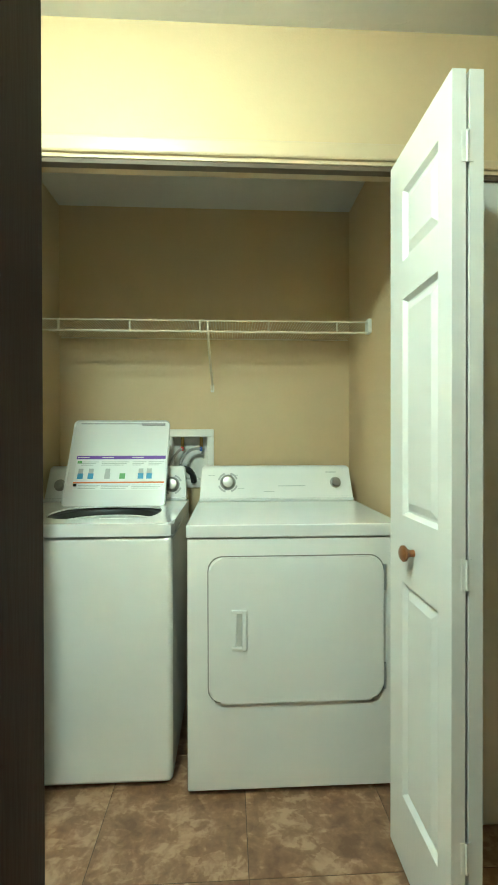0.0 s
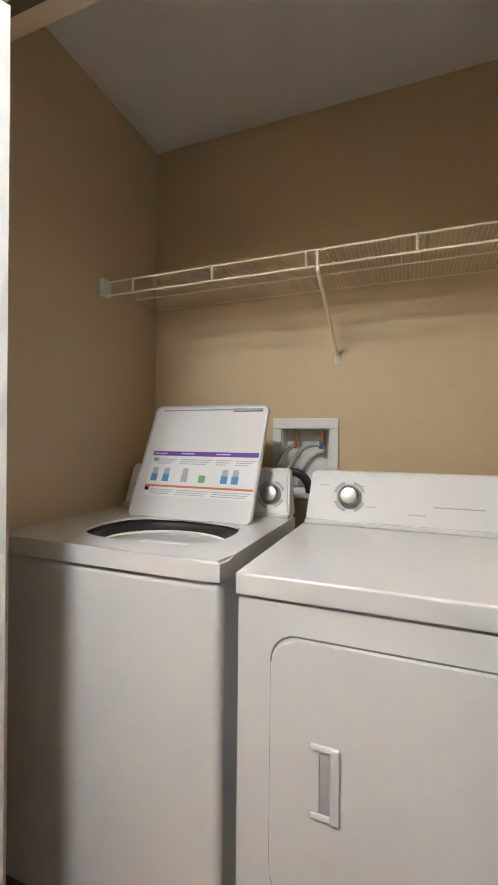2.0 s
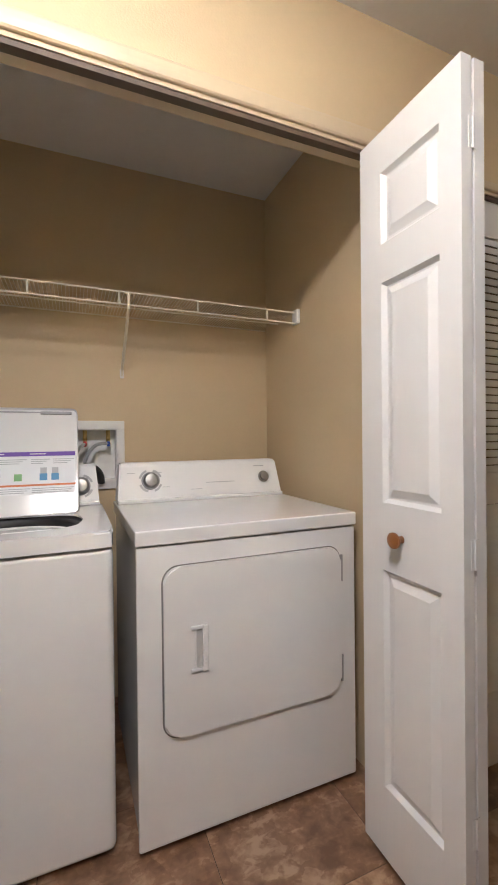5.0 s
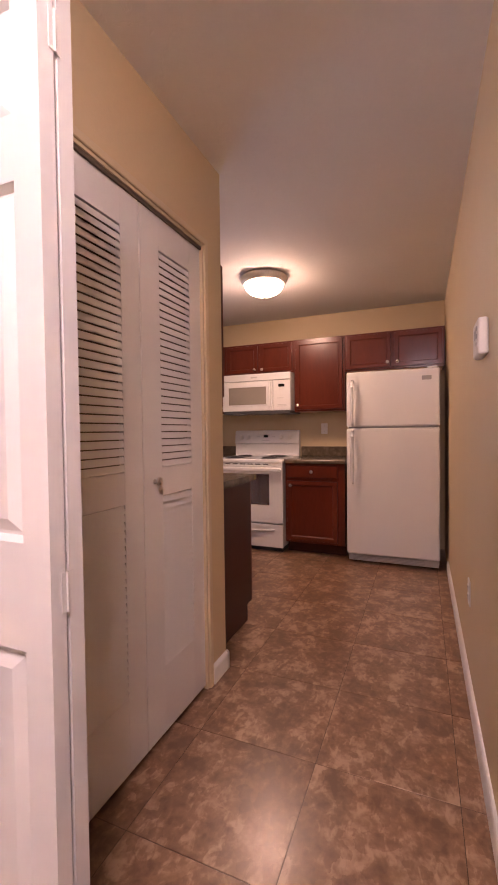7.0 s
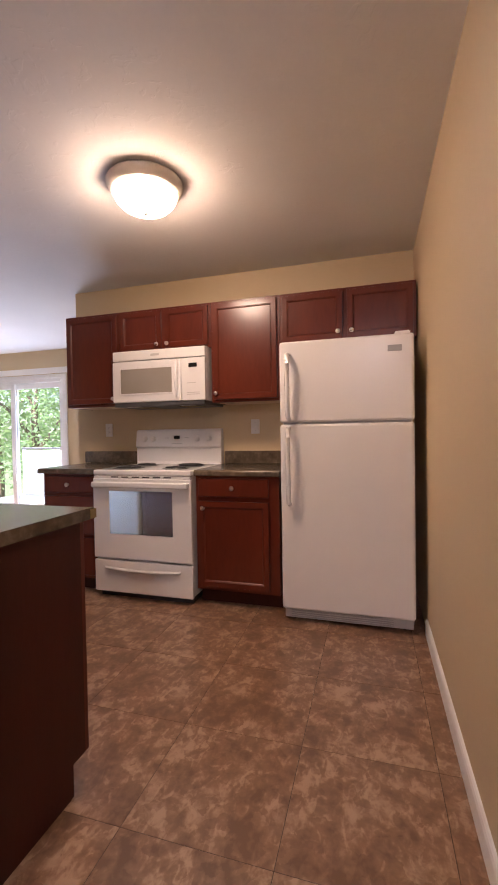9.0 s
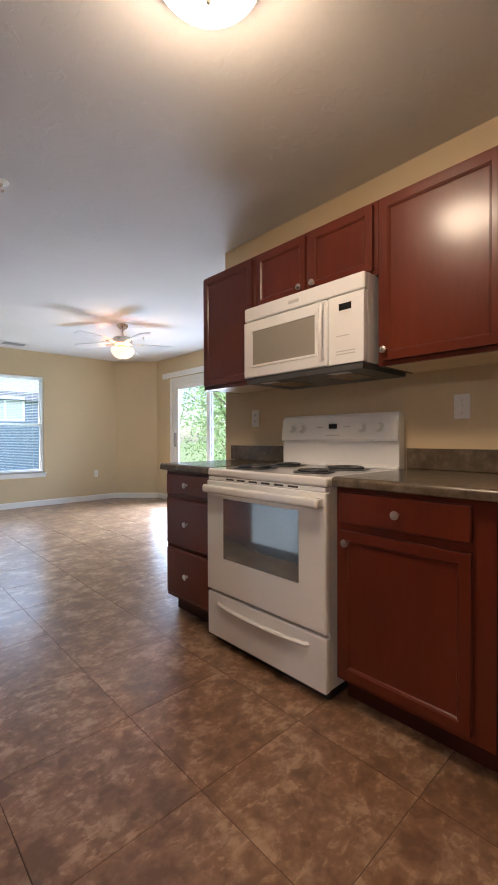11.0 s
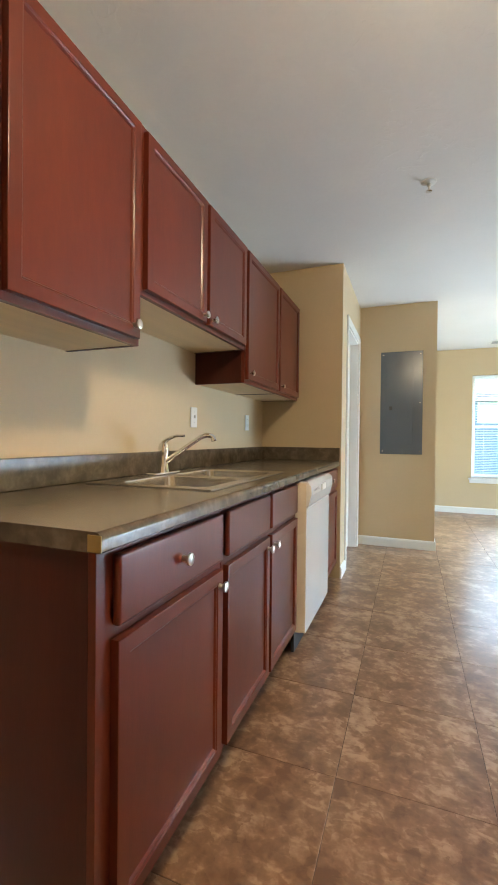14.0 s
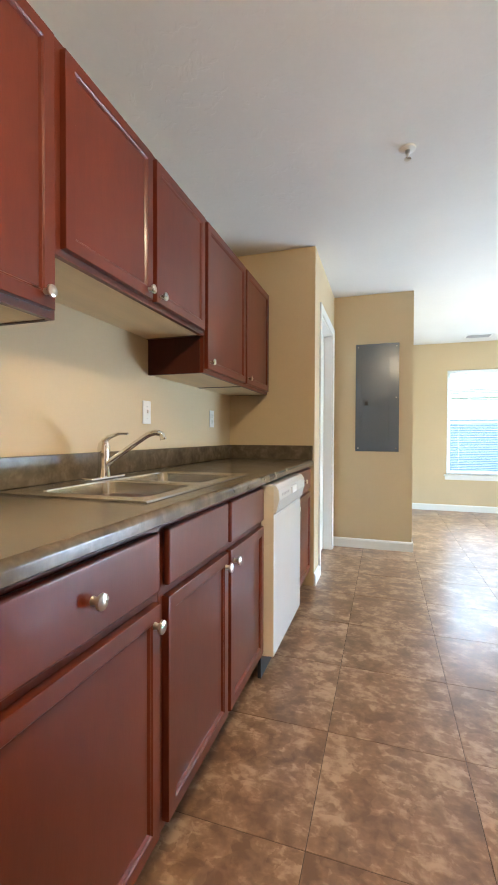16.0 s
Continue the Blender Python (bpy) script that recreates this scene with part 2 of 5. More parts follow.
DARKWOOD = material("dark_stained_wood", (0.050, 0.019, 0.008), 0.55, spec=0.2, second=(0.030, 0.012, 0.005), scale=3, grain=40, stretch=(4, 4, 0.4), bump=0.05)
PURPLE = material("purple_print", (0.14, 0.06, 0.38), 0.5)
ORANGE = material("orange_print", (0.65, 0.20, 0.06), 0.5)
GREYPRINT = material("grey_print", (0.45, 0.46, 0.47), 0.5)
BLUEPRINT = material("blue_print", (0.10, 0.30, 0.55), 0.5)
GREENPRINT = material("green_print", (0.20, 0.42, 0.16), 0.5)
OCHRE = material("bare_ochre_laminate", (0.26, 0.18, 0.055), 0.4, spread=0.15, scale=20)
HOSE = material("braided_hose", (0.40, 0.40, 0.39), 0.4, metal=0.4, spread=0.2, grain=250)
REDVALVE = material("red_valve", (0.45, 0.03, 0.03), 0.4)
BLUEVALVE = material("blue_valve", (0.03, 0.08, 0.35), 0.4)
BLIND = material("white_blind_slat", (0.80, 0.81, 0.82), 0.5, spread=0.02)
FANWHITE = material("white_fan_blade", (0.74, 0.74, 0.74), 0.4, spread=0.02)
SIDING = material("blue_grey_siding", (0.12, 0.16, 0.215), 0.7, spread=0.06)
GREEN = material("tree_leaves", (0.17, 0.25, 0.12), 0.6, spread=0.35, scale=2)
# thin leaves let light through
_n, _l = GREEN.node_tree.nodes, GREEN.node_tree.links
_tr, _mx = _n.new("ShaderNodeBsdfTranslucent"), _n.new("ShaderNodeMixShader")
_tr.inputs["Color"].default_value, _mx.inputs[0].default_value = (0.36, 0.50, 0.20, 1), 0.55
_l.new(_n["Principled BSDF"].outputs[0], _mx.inputs[1]); _l.new(_tr.outputs[0], _mx.inputs[2])
_l.new(_mx.outputs[0], _n["Material Output"].inputs["Surface"])
BARK = material("tree_bark", (0.12, 0.09, 0.06), 0.9, spread=0.3, scale=8, bump=0.5)
GRASS = material("lawn_grass", (0.15, 0.20, 0.09), 0.9, spread=0.3, scale=2, grain=200, bump=0.4)
DECK = material("balcony_concrete", (0.42, 0.41, 0.39), 0.8, spread=0.1, bump=0.2)
ROOF = material("roof_shingle", (0.07, 0.075, 0.085), 0.9, spread=0.2, grain=40)
COILBLACK = material("burner_coil", (0.02, 0.02, 0.021), 0.42, spread=0.2)
CLOCK = material("dark_display", (0.012, 0.014, 0.015), 0.15)


def stone(name, dark, mid, pale, rough, scale, grout=None, per_object=True, coat=0.0, relief=0.12, flake=0.16, fleck=0.0, fine=0.10):
    """A mottled stone-look surface with cloudy patches and fine flecks."""
    m = bpy.data.materials.new(name)
    m.use_nodes = True
    N, L = m.node_tree.nodes, m.node_tree.links
    b = N["Principled BSDF"]
    b.inputs["Coat Weight"].default_value, b.inputs["Coat Roughness"].default_value = coat, 0.2
    geo, info = N.new("ShaderNodeNewGeometry"), N.new("ShaderNodeObjectInfo")
    add = N.new("ShaderNodeVectorMath")
    add.operation = "ADD"
    off = N.new("ShaderNodeVectorMath")
    off.operation = "SCALE"
    off.inputs[0].default_value = (37.0, 19.0, 53.0)
    L.new(info.outputs["Random"], off.inputs["Scale"])
    L.new(geo.outputs["Position"], add.inputs[0])
    if per_object:
        L.new(off.outputs[0], add.inputs[1])
    n1, n2, n3 = (N.new("ShaderNodeTexNoise") for _ in range(3))
    for n, s, d, dist in ((n1, scale, 4, 0.25), (n2, scale * 3.2, 4, 0.4), (n3, scale * (30 if fine < 0.2 else 9), 5, 0.3)):
        n.inputs["Scale"].default_value, n.inputs["Detail"].default_value, n.inputs["Distortion"].default_value = s, d, dist
        L.new(add.outputs[0], n.inputs["Vector"])
    m1 = N.new("ShaderNodeMath"); m1.operation = "MULTIPLY_ADD"; m1.inputs[1].default_value = 0.75
    L.new(n2.outputs["Fac"], m1.inputs[0]); L.new(n1.outputs["Fac"], m1.inputs[2])
    m2 = N.new("ShaderNodeMath"); m2.operation = "MULTIPLY_ADD"; m2.inputs[1].default_value = fine
    L.new(n3.outputs["Fac"], m2.inputs[0]); L.new(m1.outputs[0], m2.inputs[2])
    # angular flakes with ragged edges
    vo, wob, wsc, wad = N.new("ShaderNodeTexVoronoi"), N.new("ShaderNodeTexNoise"), N.new("ShaderNodeVectorMath"), N.new("ShaderNodeVectorMath")
    wob.inputs["Scale"].default_value, wob.inputs["Detail"].default_value = scale * 4, 4
    wsc.operation, wad.operation = "SCALE", "ADD"
    wsc.inputs["Scale"].default_value = 0.35 / scale
    vo.inputs["Scale"].default_value = scale * 3.4
    L.new(add.outputs[0], wob.inputs["Vector"]); L.new(wob.outputs["Color"], wsc.inputs[0])
    L.new(add.outputs[0], wad.inputs[0]); L.new(wsc.outputs[0], wad.inputs[1]); L.new(wad.outputs[0], vo.inputs["Vector"])
    sep = N.new("ShaderNodeSeparateColor")
    L.new(vo.outputs["Color"], sep.inputs[0])
    m3 = N.new("ShaderNodeMath"); m3.operation = "MULTIPLY_ADD"; m3.inputs[1].default_value = flake
    sh = N.new("ShaderNodeMath"); sh.operation = "SUBTRACT"; sh.inputs[1].default_value = 0.5
    L.new(sep.outputs[0], sh.inputs[0]); L.new(sh.outputs[0], m3.inputs[0]); L.new(m2.outputs[0], m3.inputs[2])
    ramp = N.new("ShaderNodeValToRGB")
    e = ramp.color_ramp.elements
    e.new(0.5)
    scale_in = N.new("ShaderNodeMapRange")
    scale_in.inputs["From Min"].default_value, scale_in.inputs["From Max"].default_value = 0.66 + 0.45 * (fine - 0.1), 1.22 + 0.45 * (fine - 0.1) + 0.2 * fleck
    e[0].position, e[1].position, e[2].position = 0.12, 0.5, 0.9
    e[0].color, e[1].color, e[2].color = (*dark, 1), (*mid, 1), (*pale, 1)
    # pale worn flecks, longer than wide, gathered in drifts
    fm, fn_, fr_, fmul, fadd = N.new("ShaderNodeMapping"), N.new("ShaderNodeTexNoise"), N.new("ShaderNodeMapRange"), N.new("ShaderNodeMath"), N.new("ShaderNodeMath")
    fm.inputs["Rotation"].default_value, fm.inputs["Scale"].default_value = (0, 0, 0.6), (1.0, 1.9, 1.0)
    fn_.inputs["Scale"].default_value, fn_.inputs["Detail"].default_value, fn_.inputs["Distortion"].default_value = scale * 2.6, 5, 0.9
    fr_.inputs["From Min"].default_value, fr_.inputs["From Max"].default_value = 0.52, 0.68
    fmul.operation, fadd.operation = "MULTIPLY", "MULTIPLY_ADD"
    fadd.inputs[1].default_value = fleck
    L.new(add.outputs[0], fm.inputs["Vector"]); L.new(fm.outputs[0], fn_.inputs["Vector"]); L.new(fn_.outputs["Fac"], fr_.inputs["Value"])
    L.new(fr_.outputs[0], fmul.inputs[0]); L.new(n1.outputs["Fac"], fmul.inputs[1])
    L.new(fmul.outputs[0], fadd.inputs[0]); L.new(m3.outputs[0], fadd.inputs[2])
    L.new(fadd.outputs[0], scale_in.inputs["Value"])
    L.new(scale_in.outputs[0], ramp.inputs[0])
    L.new(ramp.outputs[0], b.inputs["Base Color"])
    rr = N.new("ShaderNodeMapRange")
    rr.inputs["To Min"].default_value, rr.inputs["To Max"].default_value = rough - 0.06, rough + 0.08
    L.new(n2.outputs["Fac"], rr.inputs["Value"]); L.new(rr.outputs[0], b.inputs["Roughness"])
    bp = N.new("ShaderNodeBump")
    bp.inputs["Strength"].default_value, bp.inputs["Distance"].default_value = relief, 0.004
    L.new(m1.outputs[0], bp.inputs["Height"]); L.new(bp.outputs[0], b.inputs["Normal"])
    return m


TILE = stone("mottled_brown_tile", (0.158, 0.083, 0.044), (0.250, 0.139, 0.077), (0.43, 0.285, 0.178), 0.33, 6.4, coat=0.26, flake=0.16, fleck=0.36, fine=0.30)
GROUT = material("tile_grout", (0.10, 0.062, 0.038), 0.9, spread=0.15, scale=6)
LAMINATE = stone("mottled_laminate", (0.082, 0.060, 0.038), (0.116, 0.088, 0.057), (0.165, 0.128, 0.086), 0.22, 9.0, per_object=False, relief=0.005, flake=0.0, fleck=0.08, fine=0.3)


def clear_glass(name, tint=(1, 1, 1)):
    m = bpy.data.materials.new(name)
    m.use_nodes = True
    N, L = m.node_tree.nodes, m.node_tree.links
    N.remove(N["Principled BSDF"])
    tr, gl, mx, lw, fr = N.new("ShaderNodeBsdfTransparent"), N.new("ShaderNodeBsdfGlossy"), N.new("ShaderNodeMixShader"), N.new("ShaderNodeLayerWeight"), N.new("ShaderNodeMath")
    fr.operation, fr.inputs[1].default_value = "POWER", 4.0
    L.new(lw.outputs["Facing"], fr.inputs[0])
    tr.inputs["Color"].default_value = (*tint, 1)
    gl.inputs["Roughness"].default_value = 0.02
    L.new(fr.outputs[0], mx.inputs[0]); L.new(tr.outputs[0], mx.inputs[1]); L.new(gl.outputs[0], mx.inputs[2])
    L.new(mx.outputs[0], N["Material Output"].inputs["Surface"])
    return m


GLASS = clear_glass("window_glass")


def glow(name, colour, strength):
    return material(name, colour, 0.5, emit=strength, spread=0.02)


BOWL = glow("lit_glass_bowl", (1.0, 0.745, 0.47), 13.6)
HALLBOWL = glow("lit_hall_bowl", (1.0, 0.91, 0.85), 24.0)
FANBOWL = glow("lit_fan_bowl", (1.0, 0.60, 0.28), 0.42)

# ---- structure ----
CEIL_Z = 2.44
S_WALL, N_WALL = 0.36, 1.47          # hall: south and north wall faces
W_KIT, E_KIT = 1.985, 4.64           # kitchen: sink wall and range wall faces
END_Y = 4.24                         # wall at the far end of the sink run
CLOSET_X0, CLOSET_X1, CLOSET_BACK = -0.75, 0.784, 2.463
FAR_Y, EAST_X = 7.93, 6.57

structure("floor", newbox(-1.75, 6.75, -1.6, 8.1, -0.12, -0.0014), GROUT, "dark brown tile grout bed of the floor", "floor")
structure("ceiling", newbox(-1.75, 6.75, -1.6, 8.1, CEIL_Z, CEIL_Z + 0.12), CEIL, "white knockdown textured flat ceiling", "ceiling")

# south wall of the hall, with the doorway that the walk comes out of
bm = bmesh.new()
box(bm, -1.62, 0.0572, S_WALL - 0.12, S_WALL, 0, CEIL_Z)
box(bm, 0.0572, 0.93, S_WALL - 0.12, S_WALL, 2.06, CEIL_Z)
box(bm, 0.93, E_KIT + 0.12, S_WALL - 0.12, S_WALL, 0, CEIL_Z)
structure("wall_south", bm, PAINT, "tan painted wall along the hall and kitchen", "wall")
bm = bmesh.new()
box(bm, 0.0572, 0.0772, S_WALL - 0.125, S_WALL + 0.004, 0, 2.04, 0.002)
box(bm, 0.91, 0.93, S_WALL - 0.125, S_WALL + 0.004, 0, 2.04, 0.002)
box(bm, 0.0572, 0.93, S_WALL - 0.125, S_WALL + 0.004, 2.04, 2.06, 0.002)
jamb = structure("door_frame_hall", bm, DARKWOOD, "dark stained wooden door jamb of the hall doorway", "door frame")
part("strike_plate", newbox(0.0770, 0.0790, S_WALL - 0.07, S_WALL - 0.027, 1.115, 1.166, 0.0005), PLASTIC, jamb, "pale painted strike plate")
bm = bmesh.new()
box(bm, -0.6, 1.6, -1.5, -1.38, 0, CEIL_Z)
box(bm, -0.72, -0.6, -1.5, S_WALL - 0.12, 0, CEIL_Z)
box(bm, 1.6, 1.72, -1.5, S_WALL - 0.12, 0, CEIL_Z)
structure("wall_back_room", bm, PAINT, "tan painted walls of the dark room behind the doorway", "wall")

# north wall of the hall with the laundry and louvred closets
L0, L1, LTOP = -0.57, 0.77, 2.048
V0, V1, VTOP = 0.885, 1.808, 2.03
bm = bmesh.new()
box(bm, -1.62, L0, N_WALL, N_WALL + 0.12, 0, CEIL_Z)
box(bm, L0, L1, N_WALL, N_WALL + 0.075, LTOP, CEIL_Z)
box(bm, L1, V0, N_WALL, N_WALL + 0.12, 0, CEIL_Z)
box(bm, V0, V1, N_WALL, N_WALL + 0.12, VTOP, CEIL_Z)
box(bm, V1, W_KIT, N_WALL, N_WALL + 0.12, 0, CEIL_Z)
structure("wall_north", bm, PAINT, "tan painted closet wall of the hall", "wall")
bm = bmesh.new()
box(bm, -1.74, -1.62, S_WALL - 0.12, N_WALL + 0.12, 0, CEIL_Z)
structure("wall_hall_end", bm, PAINT, "tan painted end wall of the hall", "wall")
structure("wall_laundry_west", newbox(CLOSET_X0 - 0.1, CLOSET_X0, N_WALL + 0.12, CLOSET_BACK + 0.1, 0, CEIL_Z), PAINT, "tan painted side wall inside the laundry closet", "wall")
structure("wall_laundry_east", newbox(CLOSET_X1, CLOSET_X1 + 0.08, N_WALL + 0.12, CLOSET_BACK + 0.1, 0, CEIL_Z), PAINT, "tan painted side wall inside the laundry closet", "wall")


def holed_wall(xs, zs, y0, y1):
    """A wall along x, four lines of xs and zs, with an opening through its middle field."""
    bm = bmesh.new()
    g = {(i, j, k): bm.verts.new((x, y, z)) for i, x in enumerate(xs) for j, z in enumerate(zs) for k, y in enumerate((y0, y1))}
    for k in (0, 1):
        for i in range(3):
            for j in range(3):
                if (i, j) != (1, 1):
                    bm.faces.new((g[i, j, k], g[i + 1, j, k], g[i + 1, j + 1, k], g[i, j + 1, k]))
    for lo_, hi_ in ((0, 3), (1, 2)):
        for m in range(lo_, hi_):
            for e in (lo_, hi_):
                bm.faces.new((g[m, e, 0], g[m + 1, e, 0], g[m + 1, e, 1], g[m, e, 1]))
                bm.faces.new((g[e, m, 0], g[e, m + 1, 0], g[e, m + 1, 1], g[e, m, 1]))
    return bm


structure("wall_laundry_back", holed_wall((CLOSET_X0, -0.167, 0.021, CLOSET_X1), (0, 1.000, 1.232, CEIL_Z), CLOSET_BACK, CLOSET_BACK + 0.1), PAINT, "tan painted back wall of the laundry closet", "wall")
bm = bmesh.new()
box(bm, W_KIT - 0.12, W_KIT, N_WALL + 0.12, END_Y + 0.12, 0, CEIL_Z)
structure("wall_sink", bm, PAINT, "tan painted wall behind the sink counter", "wall")
DOOR_Y0, DOOR_Y1 = 4.52, 5.27
bm = bmesh.new()
box(bm, W_KIT, 2.633, END_Y, END_Y + 0.12, 0, CEIL_Z)
structure("wall_pantry_end", bm, PAINT, "tan painted wall at the end of the sink run", "wall")
bm = bmesh.new()
box(bm, 2.513, 2.633, END_Y + 0.12, DOOR_Y0, 0, CEIL_Z)
box(bm, 2.513, 2.633, DOOR_Y0, DOOR_Y1, 2.04, CEIL_Z)
box(bm, 2.513, 2.633, DOOR_Y1, 5.425, 0, CEIL_Z)
structure("wall_pantry", bm, PAINT, "tan painted wall with the white pantry doorway", "wall")
bm = bmesh.new()
box(bm, 2.513, 3.362, 5.425, FAR_Y + 0.12, 0, CEIL_Z)
structure("wall_pier", bm, PAINT, "tan painted pier holding the electrical panel", "wall")
bm = bmesh.new()
box(bm, E_KIT, E_KIT + 0.12, S_WALL, 3.215, 0, CEIL_Z)
box(bm, E_KIT + 0.12, EAST_X + 0.12, 3.095, 3.215, 0, CEIL_Z)
structure("wall_range", bm, PAINT, "tan painted wall behind the range", "wall")
# far wall with the window, chamfered corner, wall with the sliding door
WX0, WX1, WZ0, WZ1 = 3.975, 4.815, 0.53, 2.045
bm = bmesh.new()
box(bm, 3.362, WX0, FAR_Y, FAR_Y + 0.12, 0, CEIL_Z)
box(bm, WX1, 6.02, FAR_Y, FAR_Y + 0.12, 0, CEIL_Z)
box(bm, WX0, WX1, FAR_Y, FAR_Y + 0.12, 0, WZ0)
box(bm, WX0, WX1, FAR_Y, FAR_Y + 0.12, WZ1, CEIL_Z)
structure("wall_far", bm, PAINT, "tan painted far wall of the living room with a window", "wall")
bm = bmesh.new()
q = [Vector((6.02, FAR_Y, 0)), Vector((EAST_X, 7.42, 0)), Vector((EAST_X + 0.12, 7.47, 0)), Vector((6.07, FAR_Y + 0.12, 0))]
lo = [bm.verts.new(p) for p in q]
hi = [bm.verts.new(p + Vector((0, 0, CEIL_Z))) for p in q]
for i in range(4):
    bm.faces.new((lo[i], lo[(i + 1) % 4], hi[(i + 1) % 4], hi[i]))
bm.faces.new(lo); bm.faces.new(hi)
structure("wall_corner", bm, PAINT, "tan painted angled corner wall of the living room", "wall")
SY0, SY1, STOP = 5.0, 6.92, 2.02
bm = bmesh.new()
box(bm, EAST_X, EAST_X + 0.12, 3.215, SY0, 0, CEIL_Z)
box(bm, EAST_X, EAST_X + 0.12, SY1, 7.44, 0, CEIL_Z)
box(bm, EAST_X, EAST_X + 0.12, SY0, SY1, STOP, CEIL_Z)
structure("wall_east", bm, PAINT, "tan painted wall with the sliding glass door", "wall")


def baseboard(name, pts, label="white painted baseboard with a rounded top"):
    """A skirting along a line on the floor: its outer face lies to the right of the way it runs."""
    for a, b in zip(pts, pts[1:]):
        a, b = Vector((*a, 0)), Vector((*b, 0))
        d = (b - a).normalized()
        n = Vector((d.y, -d.x, 0)) * 0.014
        bm = bmesh.new()
        prof = [(0, 0), (1, 0), (1, 0.072), (0.72, 0.083), (0.35, 0.088), (0, 0.09)]
        rows = [[bm.verts.new(p + n * k + Vector((0, 0, z))) for k, z in prof] for p in (a, b)]
        for i in range(len(prof)):
            j = (i + 1) % len(prof)
            bm.faces.new((rows[0][i], rows[0][j], rows[1][j], rows[1][i]))
        bm.faces.new(rows[0]); bm.faces.new(rows[1][::-1])
        structure(name, bm, TRIM, label, "baseboard")


baseboard("baseboard", [(3.95, S_WALL), (0.95, S_WALL)])
baseboard("baseboard", [(0.04, S_WALL), (-1.62, S_WALL)])
baseboard("baseboard", [(1.842, N_WALL), (W_KIT + 0.014, N_WALL)])
baseboard("baseboard", [(W_KIT, N_WALL - 0.014), (W_KIT, 1.555)])
baseboard("baseboard", [(2.633, END_Y - 0.0), (2.633, 4.455)])
baseboard("baseboard", [(2.633, 5.425), (3.376, 5.425)])
baseboard("baseboard", [(3.362, 5.411), (3.362, FAR_Y)])
baseboard("baseboard", [(3.376, FAR_Y), (6.02, FAR_Y), (EAST_X, 7.42), (EAST_X, 7.0)])
baseboard("baseboard", [(EAST_X, 4.93), (EAST_X, 3.22)])
baseboard("baseboard", [(E_KIT, 3.05), (E_KIT, 3.215)][::-1])


def casing(name, x0, x1, top, y, m, material, label, w=0.06, t=0.016):
    """Mitred door casing round an opening, facing -y, placed by the pose m."""
    bm = bmesh.new()
    prof = [(0, 0), (0, 0.55), (0.10, 0.78), (0.45, 0.92), (0.80, 1.0), (0.93, 0.95), (1, 0.75), (1, 0)]
    path = [(x0, 0, -1, 0), (x0, top, -1, 1), (x1, top, 1, 1), (x1, 0, 1, 0)]
    rows = []
    for px, pz, sx, sz in path:
        rows.append([bm.verts.new((px + sx * w * k, y - t * h, pz + sz * w * k)) for k, h in prof])
    for a, b in zip(rows, rows[1:]):
        for i in range(len(prof)):
            j = (i + 1) % len(prof)
            bm.faces.new((a[i], a[j], b[j], b[i]))
    bm.faces.new(rows[0]); bm.faces.new(rows[-1][::-1])
    ob = structure(name, bm, material, label, "door casing")
    ob.matrix_world = m
    return ob


casing("trim_laundry", L0, L1, LTOP, N_WALL, Matrix(), CASING, "tan painted casing round the laundry closet opening", w=0.045)
casing("trim_louvre", V0, V1, VTOP, N_WALL, Matrix(), CASING, "tan painted casing round the louvred closet doors", w=0.026, t=0.012)
casing("trim_pantry", DOOR_Y0, DOOR_Y1, 2.04, -2.633, pose(0, 0, 0, 0, 0, 90), TRIM, "white painted casing round the pantry door", w=0.065)

# jamb linings and overhead tracks of the two closets
for name, a, b, top in (("trim_laundry_jamb", L0, L1, LTOP), ("trim_louvre_jamb", V0, V1, VTOP)):
    bm = bmesh.new()
    box(bm, a - 0.002, a + 0.012, N_WALL - 0.001, N_WALL + 0.121, 0, top)
    box(bm, b - 0.012, b + 0.002, N_WALL - 0.001, N_WALL + 0.121, 0, top)
    box(bm, a + 0.012, b - 0.012, N_WALL - 0.001, N_WALL + 0.076, top - 0.012, top + 0.002)
    lining = structure(name, bm, CASING, "tan painted lining of the closet opening", "door frame")
    bm = bmesh.new()
    box(bm, a + 0.012, b - 0.012, N_WALL + 0.003, N_WALL + 0.028, top - 0.026, top - 0.0125)
    part("track", bm, TRACK_AND_SHADE, lining, "dark recessed bifold track")

# pantry door, closed
bm = bmesh.new()
box(bm, 2.514, 2.632, DOOR_Y0 - 0.002, DOOR_Y0 + 0.012, 0, 2.04)
box(bm, 2.514, 2.632, DOOR_Y1 - 0.012, DOOR_Y1 + 0.002, 0, 2.04)
box(bm, 2.514, 2.632, DOOR_Y0 + 0.012, DOOR_Y1 - 0.012, 2.028, 2.042)
structure("door_frame_pantry", bm, TRIM, "white painted lining of the pantry doorway", "door frame")
pd = thing("door_pantry", pose(2.556, DOOR_Y0, 0, 0, 0, 90), "white painted pantry door, closed in its frame", "door")
pd["kind"] = "structure"
bm = slab_with_fields(bmesh.new(), 0.014, DOOR_Y1 - DOOR_Y0 - 0.014, 0.012, 2.025, 0.0, 0.035, [(0.13, 0.62, 0.22, 0.86), (0.13, 0.62, 1.0, 1.88)])
part("leaf", bm, DOORPAINT, pd)
bm = lathe(bmesh.new(), [(0.026, 0), (0.026, 0.006), (0.011, 0.012), (0.011, 0.035), (0.024, 0.045), (0.027, 0.058), (0.018, 0.07), (0, 0.072)], pose(0.07, 0, 0.95, 90))
part("door_knob", bm, NICKEL, pd, "brushed nickel knob")

